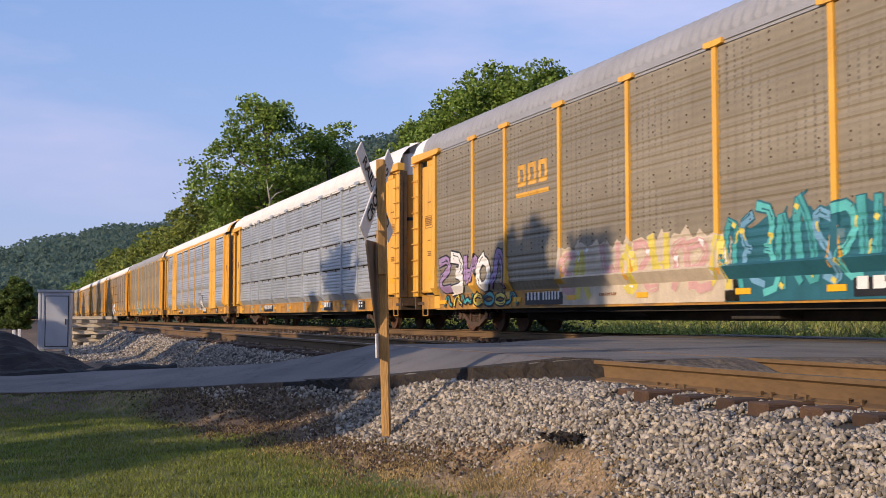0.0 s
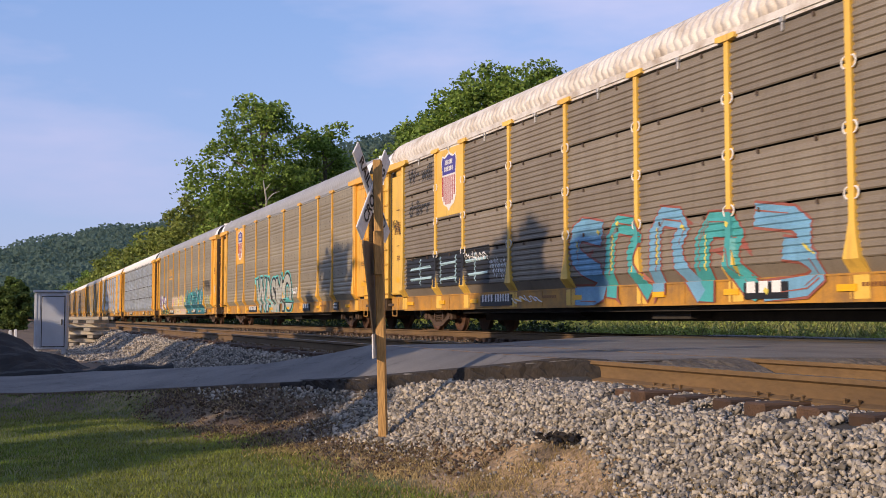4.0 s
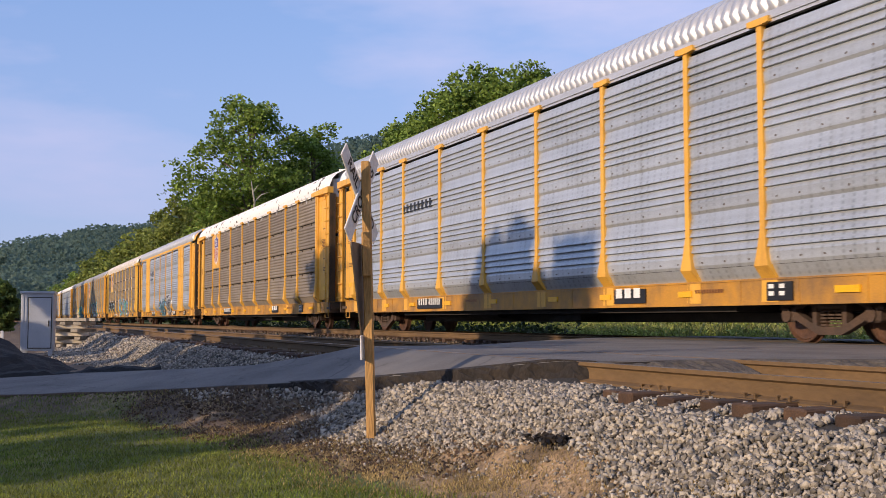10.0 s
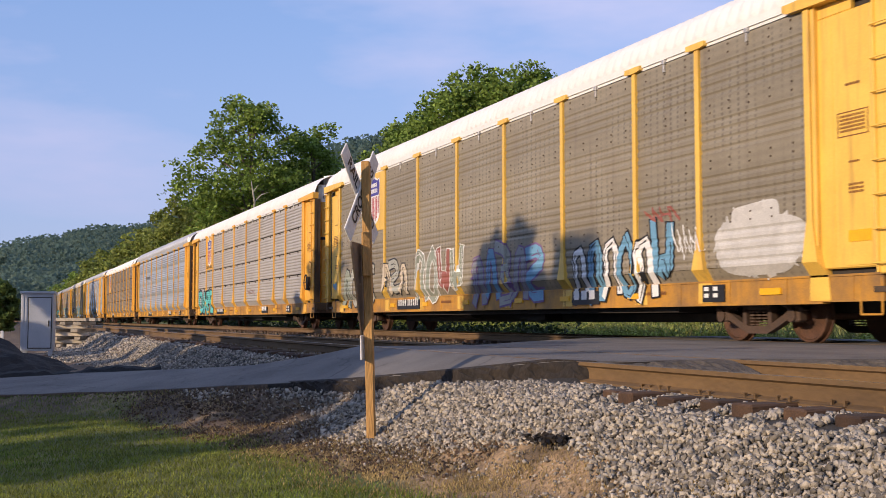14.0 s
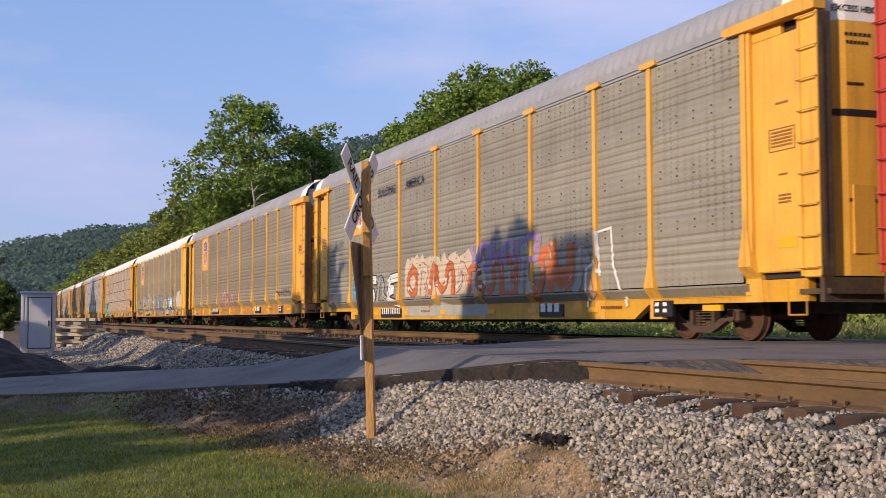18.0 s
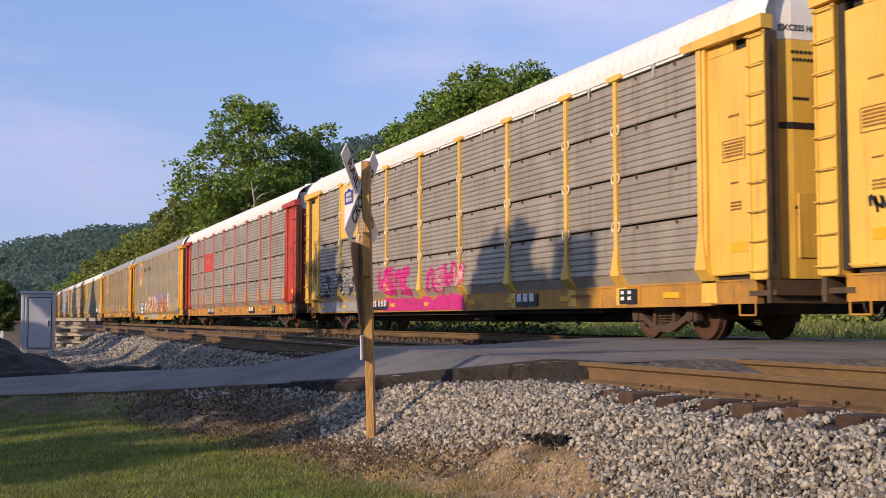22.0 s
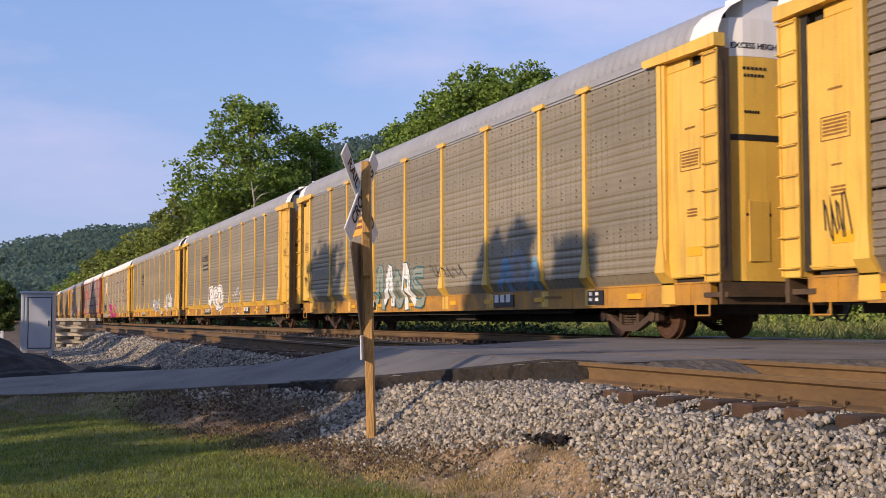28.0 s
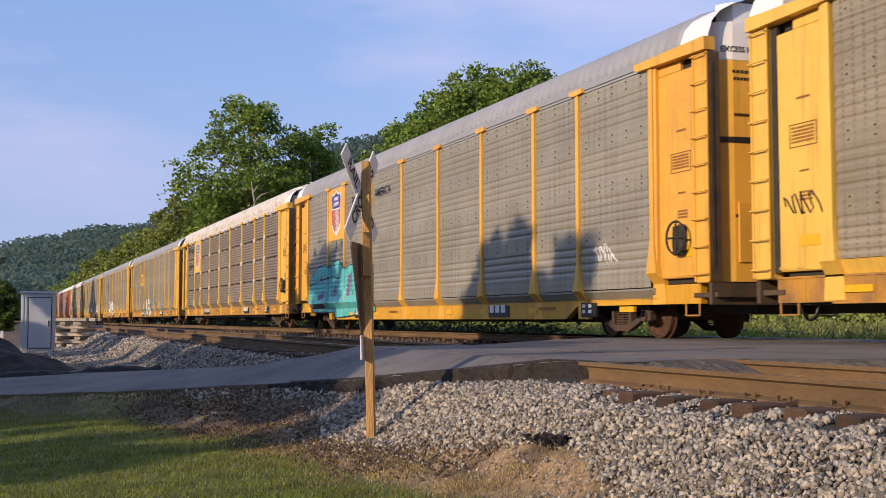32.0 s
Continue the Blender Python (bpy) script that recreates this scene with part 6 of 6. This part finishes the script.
# ---- signal cabinet, mound, tie stack ----
def make_cabinet(x, y):
    z = float(ground_z(x, y)) + .02
    ob = tagged(new("equipment_cabinet"), "tall light grey metal equipment cabinet with a door", "cabinet")
    ob.location = (x, y, z)
    ob.rotation_euler = (0, 0, radians(-8))
    bm = box(bmesh.new(), -.52, .52, -.45, .45, .16, 2.12, .01)
    part("body", bm, M_CAB, ob)
    rib = mesh_of("rib", box(bmesh.new(), -.022, .022, -.018, .0, .2, 2.08, .004), M_CAB)
    for q in (-.46, -.36):
        attach("rib", rib, ob, pose(q, -.45, 0))
    for q in np.arange(-.39, .42, .115):
        attach("rib", rib, ob, pose(-.52, q, 0, 0, 0, -90))
    part("roof", box(bmesh.new(), -.57, .57, -.5, .5, 2.12, 2.2, .01), M_CAB, ob)
    for lx in (-.44, .44):
        for ly in (-.36, .36):
            part("leg", box(bmesh.new(), lx - .06, lx + .06, ly - .06, ly + .06, -.3, .16), M_CAB, ob)
    part("door_frame", box(bmesh.new(), -.30, .48, -.458, -.45, .24, 2.0), M_DARK, ob, "dark gap round the door")
    d = part("door", box(bmesh.new(), -.27, .45, -.485, -.45, .27, 1.97, .006), M_CAB, ob)
    part("handle", box(bmesh.new(), .36, .40, -.53, -.485, 1.0, 1.2, .006), M_DARK, d)
    return ob


make_cabinet(1.42, 41.5)
bm = bmesh.new()
bmesh.ops.create_grid(bm, x_segments=40, y_segments=40, size=1)
for v in bm.verts:
    r = math.hypot(v.co.x, v.co.y)
    v.co = Vector((v.co.x * 3.1, v.co.y * 3.0, max(0, 1 - r ** 1.6) * 1.05 * (1 + .3 * noise.noise(Vector((v.co.x * 2.5, v.co.y * 2.5, 0)))) + .10 * noise.noise(v.co * 9) - .1))
me = mesh_of("dirt_mound", bm, M_ASPHD)
mound = tagged(new("dirt_mound", me), "dark heap of earth and asphalt rubble by the road", "dirt mound")
mound.location = (-.9, 29.5, float(ground_z(-.9, 29.5)))

# low ridge of asphalt crumbs along the road's far edge
bm = bmesh.new()
rings = []
for x in np.arange(-3.2, 2.7, .05):
    fe, rz = float(road_frame(x)[1]), float(road_frame(x)[2])
    hgt = max(.01, .13 + .16 * noise.noise(Vector((x * 1.1, 3, 0))) + .05 * noise.noise(Vector((x * 5, 7, 0))))
    rings.append([bm.verts.new((x, fe + o, rz - .04 + hgt * q + .02 * noise.noise(Vector((x * 9, o * 9, 1))))) for o, q in ((-.12, -.4), (.06, .75), (.25, 1.0), (.5, .7), (.8, -1.2))])
for p, q in zip(rings, rings[1:]):
    for k in range(4):
        bm.faces.new((p[k], q[k], q[k + 1], p[k + 1]))
part("crumb_ridge", bm, M_ASPHD, road, "dark ridge of asphalt crumbs")

# ---- trees ----
def make_tree(name, x, y, h, w, leaf, n, size, seed, label, low=.18, z=None, clumps=26, twigs=7):
    """Trunk, limbs and a crown of leaf sprays massed about the limb ends, with gaps between."""
    global rng
    rng = np.random.default_rng(seed)
    r = random.Random(seed)
    ob = tagged(new(name), label, "tree")
    ob.location = (x, y, float(ground_z(x, y)) if z is None else z)
    bm = bmesh.new()
    rod(bm, (0, 0, -.5), (0, 0, h * .45), h * .022, h * .014, 9)
    rod(bm, (0, 0, h * .45), (h * .01, 0, h * .85), h * .014, h * .004, 7)
    tips, cores = [], []
    for k in range(clumps):
        f = (k + .5) / clumps
        z0 = h * (low + (.92 - low) * f)
        a = k * 2.4 + r.uniform(-.4, .4)
        reach = w / 2 * (math.sin(3.14 * (.12 + .80 * f) ** .8)) * r.uniform(.5, 1.1)
        tip_ = Vector((math.cos(a) * reach, math.sin(a) * reach, z0 + h * r.uniform(.0, .09)))
        rod(bm, (0, 0, z0 - h * .05), tip_, h * .006, h * .0015, 5)
        rad = (.095 + .07 * r.random()) * (w + h) / 2 * (1.1 - .45 * f)
        # twigs fan out from each limb end, each with a flat spray of leaves
        cores.append((tip_, rad))
        for _ in range(twigs):
            d = Vector((r.gauss(0, 1), r.gauss(0, 1), r.gauss(0, .8))).normalized() * rad * r.uniform(.35, 1.15)
            tips.append((tip_ + d, rad * r.uniform(.26, .52)))
    for _ in range(twigs):
        tips.append((Vector((r.gauss(0, .02) * w, r.gauss(0, .02) * w, h * r.uniform(.86, .985))), .03 * (w + h) / 2 * r.uniform(.6, 1.1)))
    part("trunk", bm, M_BARK, ob)
    total = sum(rad ** 2 for _, rad in tips)
    pts = []
    for c, rad in tips:
        m_ = max(4, int(.5 * n * rad ** 2 / total))
        q = rng.normal(size=(m_, 3)) * np.array((.62, .62, .30)) * rad
        q[:, 2] -= .22 * np.hypot(q[:, 0], q[:, 1])
        pts.append(q + np.array(c))
    total = sum(rad ** 2 for _, rad in cores)
    for c, rad in cores:
        m_ = int(.5 * n * rad ** 2 / total)
        d = rng.normal(size=(m_, 3))
        d *= (rad * rng.uniform(.3, 1.0, m_) ** .5 / np.linalg.norm(d, axis=1))[:, None]
        pts.append(d * np.array((1.05, 1.05, .72)) + np.array(c))
    pts = np.concatenate(pts)
    v, f = leaf_cloud(pts, size)
    attach("crown", fast_mesh("crown", v, f, leaf), ob)
    return ob


def at_pixel_ray(u, dist):
    """Plan position on the sight line that crosses the picture u picture-widths right of its left edge, dist metres ahead."""
    x = (u - .5) * 2 * math.tan(radians(21.5))
    a = radians(-PAN)
    return dist * math.sin(a) + x * dist * math.cos(a), dist * math.cos(a) - x * dist * math.sin(a)


for k, (u, dist, h, w, leaf, seed) in enumerate((
        (.281, 120, 25.6, 12.5, M_LEAF, 3), (.352, 128, 23.4, 11.5, M_LEAF, 5), (.205, 150, 17.5, 13, M_LEAF2, 8),
        (.325, 135, 20.5, 11, M_LEAF3, 9), (.255, 125, 16, 8.5, M_LEAF2, 12), (.395, 118, 17, 10, M_LEAF, 14),
        (.50, 112, 24.6, 14, M_LEAF, 21), (.54, 112, 26.2, 15, M_LEAF, 22), (.58, 108, 25.2, 12, M_LEAF, 23), (.462, 122, 23.0, 13, M_LEAF, 24), (.485, 116, 23.6, 12, M_LEAF, 26), (.56, 112, 26.6, 13, M_LEAF, 27), (.605, 109, 26.2, 12, M_LEAF, 28), (.64, 112, 24, 14, M_LEAF3, 25),
        (.175, 190, 17, 16, M_LEAF2, 31), (.145, 240, 18, 20, M_LEAF2, 32), (.115, 300, 17, 20, M_LEAF2, 37), (.09, 380, 17, 22, M_LEAF, 38), (.0, 105, 5.2, 3.2, M_LEAF3, 39), (.70, 105, 22, 15, M_LEAF, 33), (.78, 100, 20, 15, M_LEAF, 34), (.86, 95, 18, 14, M_LEAF, 35), (.94, 92, 18, 14, M_LEAF, 36))):
    x, y = at_pixel_ray(u, dist)
    make_tree("tree", x, y, h, w, leaf, 5000 if u > .65 else 27000 if dist < 180 else 12000, .6 if u > .65 else .33 if dist < 180 else .55, seed, "tall leafy deciduous tree on the wooded slope", z=-1.2, clumps=44)

# a bare, sun-bleached fork in the tall tree's crown
x, y = at_pixel_ray(.2865, 110.8)
fork = tagged(new("dead_limb"), "pale bare forked limb in a tree crown", "branch")
fork.location = (x, y, 11.9)
bm = bmesh.new()
for a, b, r0, r1 in (((.1, 1.5, -1.6), (0, 0, 0), .13, .10), ((0, 0, 0), (-.25, -.3, 1.0), .10, .08), ((-.25, -.3, 1.0), (-.45, -.4, 2.1), .08, .03), ((0, 0, .1), (.55, -.3, .75), .08, .06), ((.55, -.3, .75), (1.25, -.4, 1.05), .06, .02), ((-.25, -.3, 1.0), (.25, -.5, 1.75), .06, .02)):
    rod(bm, a, b, r0, r1, 6)
part("limb", bm, M_BARE, fork)

# trees beside the lawn, out of sight to the left, that shade the lawn, the road and part of the train
for k, (x, y, h, w, n, seed) in enumerate(((-16, 15.5, 11.9, 4.0, 6500, 51), (-16, 14.0, 12.0, 3.8, 6500, 57), (-16, 16.9, 11.0, 2.6, 3600, 60), (-16, 11.7, 12.0, 2.8, 5200, 68), (-16, 12.9, 11.0, 2.8, 4600, 69), (-12, 6.3, 5.6, 1.5, 1300, 67), (-12, 11.6, 5.0, 1.8, 3000, 65), (-13, 21.5, 7.0, 6.5, 6000, 54), (-14, 26.0, 6.2, 4, 5000, 58),
                                           (-12, 8.0, 4.6, 2.6, 4000, 53), (-12, 5.2, 3.5, 2.4, 4000, 64), (-12, 13.6, 6.8, 3.8, 5000, 61), (-14, 34.5, 10.2, 3.6, 6000, 55), (-14, 39, 8.2, 4, 5000, 59), (-14, -2.75, 7.4, 2.4, 2600, 56))):
    make_tree("shade_tree", x, y, h, w, M_LEAF, n, .38, seed, "leafy garden tree beside the lawn", low=.08)
make_tree("shade_tree", -16, 30.0, 12.4, 3.2, M_LEAF, 130, .38, 70, "leafy garden tree beside the lawn", low=.84)
make_tree("shade_tree", -12, 9.9, 7.2, 4.6, M_LEAF, 6000, .38, 62, "leafy garden tree beside the lawn", low=.68)
make_tree("shade_tree", -12, 9.9, 5.9, 2.2, M_LEAF, 3500, .3, 66, "leafy garden tree beside the lawn", low=.8)


# Row out of view, added only to shade the farthest cars.
for k in range(8):
    make_tree("shade_tree", -20 - 2 * (k % 2), 131 + 17 * k, 16 + (k % 3), 11, M_LEAF, 2500, .95, 90 + k, "tall unseen tree added to shade the far cars", low=.15)


# ---- far woods ----
def woods(name, n, xr, yr, leaf, size, label, seed, hmin=9, hmax=16, per=26):
    global rng
    rng = np.random.default_rng(seed)
    x, y = rng.uniform(*xr, n), rng.uniform(*yr, n)
    z = ground_z(x, y)
    hh = rng.uniform(hmin, hmax, n)
    pts = []
    for k in range(per):
        d = rng.normal(size=(n, 3))
        d /= np.linalg.norm(d, axis=1)[:, None]
        pts.append(np.stack([x + d[:, 0] * hh * .42, y + d[:, 1] * hh * .42, z + hh * .55 + d[:, 2] * hh * .48], -1))
    v, f = leaf_cloud(np.concatenate(pts), size)
    return tagged(new(name, fast_mesh(name, v, f, leaf)), label, "woods", kind="stuff")


woods("hillside_woods", 700, (58, 150), (60, 420), M_LEAF, 2.6, "dense green woods on the slope behind the tracks", 61)
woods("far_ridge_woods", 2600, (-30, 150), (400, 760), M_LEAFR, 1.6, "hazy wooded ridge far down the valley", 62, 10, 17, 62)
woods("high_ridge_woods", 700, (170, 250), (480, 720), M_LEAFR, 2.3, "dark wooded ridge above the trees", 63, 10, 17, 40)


def thicket(name, n, xr, yr, hmin, hmax, leaf, size, label, seed):
    """A hedge of shrubs: sprays massed on many low domes."""
    global rng
    rng = np.random.default_rng(seed)
    x, y = rng.uniform(*xr, n), rng.uniform(*yr, n)
    h = rng.uniform(hmin, hmax, n)
    per = 60
    d = rng.normal(size=(n, per, 3))
    d /= np.linalg.norm(d, axis=2)[:, :, None]
    p = np.stack([x, y, ground_z(x, y)], -1)[:, None, :] + np.abs(d * np.array((1, 1, 1))) * np.sign(d * np.array((1, 1, 0)) + np.array((0, 0, 1))) * (h[:, None, None] * np.array((.8, .8, 1.0))) * rng.uniform(.5, 1, (n, per, 1))
    v, f = leaf_cloud(p.reshape(-1, 3), size)
    return tagged(new(name, fast_mesh(name, v, f, leaf)), label, "shrubs", kind="stuff")


thicket("low_weeds", 700, (29, 36), (8, 110), .35, .95, M_LEAF2, .13, "low leafy weeds beyond the main line", 72)
# Brush added to fill the view under the cars with shade.
thicket("shaded_brush", 330, (17, 19.8), (37, 120), .6, 1.4, M_BRUSH, .14, "added brush behind the main line, coloured as dark as shade", 73)
thicket("trackside_shrubs", 520, (38, 50), (8, 150), .8, 2.6, M_LEAF2, .22, "overgrown green shrubs along the far side of the tracks", 71)


def make_tie_stack(x, y):
    ob = tagged(new("tie_stack"), "stack of pale old timber ties beside the track", "timber stack")
    ob.location = (x, y, float(ground_z(x, y)))
    ob.rotation_euler = (0, 0, radians(68))
    r = random.Random(4)
    k = 0
    for row in range(8):
        for c in range(3):
            bm = box(bmesh.new(), -1.2 + r.uniform(-.2, .2), 1.2 + r.uniform(-.2, .2), c * .7 - .82 + r.uniform(-.08, .08), c * .7 - .57, row * .155, row * .155 + .13, .01)
            part("timber", bm, M_OLDTIE, ob).matrix_basis = pose(0, 0, 0, 0, 0, (row % 2) * 90 + r.uniform(-9, 9))
    return ob


M_OLDTIE = mat("pale_weathered_timber", (.52, .46, .36), (.34, .29, .22), 3, .85, bump=.4, bscale=20, stretch=(.5, 4, 4), fine=.25, per=.2)
make_tie_stack(2.9, 50.5)
for x, y in ((.1, 56), (.35, 58)):
    mk = tagged(new("marker_post"), "short white marker post in gravel", "marker post")
    mk.location = (x, y, float(ground_z(x, y)))
    part("post", box(bmesh.new(), -.07, .07, -.05, .05, -.2, .75, .02), M_WHITE, mk)


def motions():
    for k, (car, sets) in enumerate(TRAIN):
        i = k + FIRST
        walk(car, [(float(t), pose(MAIN_C, car_y(i, t), 0)) for t in range(33)])
        for ob, off in sets:
            tk = off - (10.06 if off > 0 else -10.06)
            rows = []
            for fr in range(0, 961):
                t = fr / 30
                y = car_y(i, t) + off
                if fr in (0, 960) or 6 < y < 46:
                    rows.append((t, y))
            lo = next((y for t, y in rows if 6 < y < 46), 6)
            hi = [y for t, y in rows if 6 < y < 46][-1:] or [6]
            turn = [(t, pose(0, tk, .42, -math.degrees(min(max(y, lo), hi[0]) / .42))) for t, y in rows]
            walk(ob, turn)


motions()
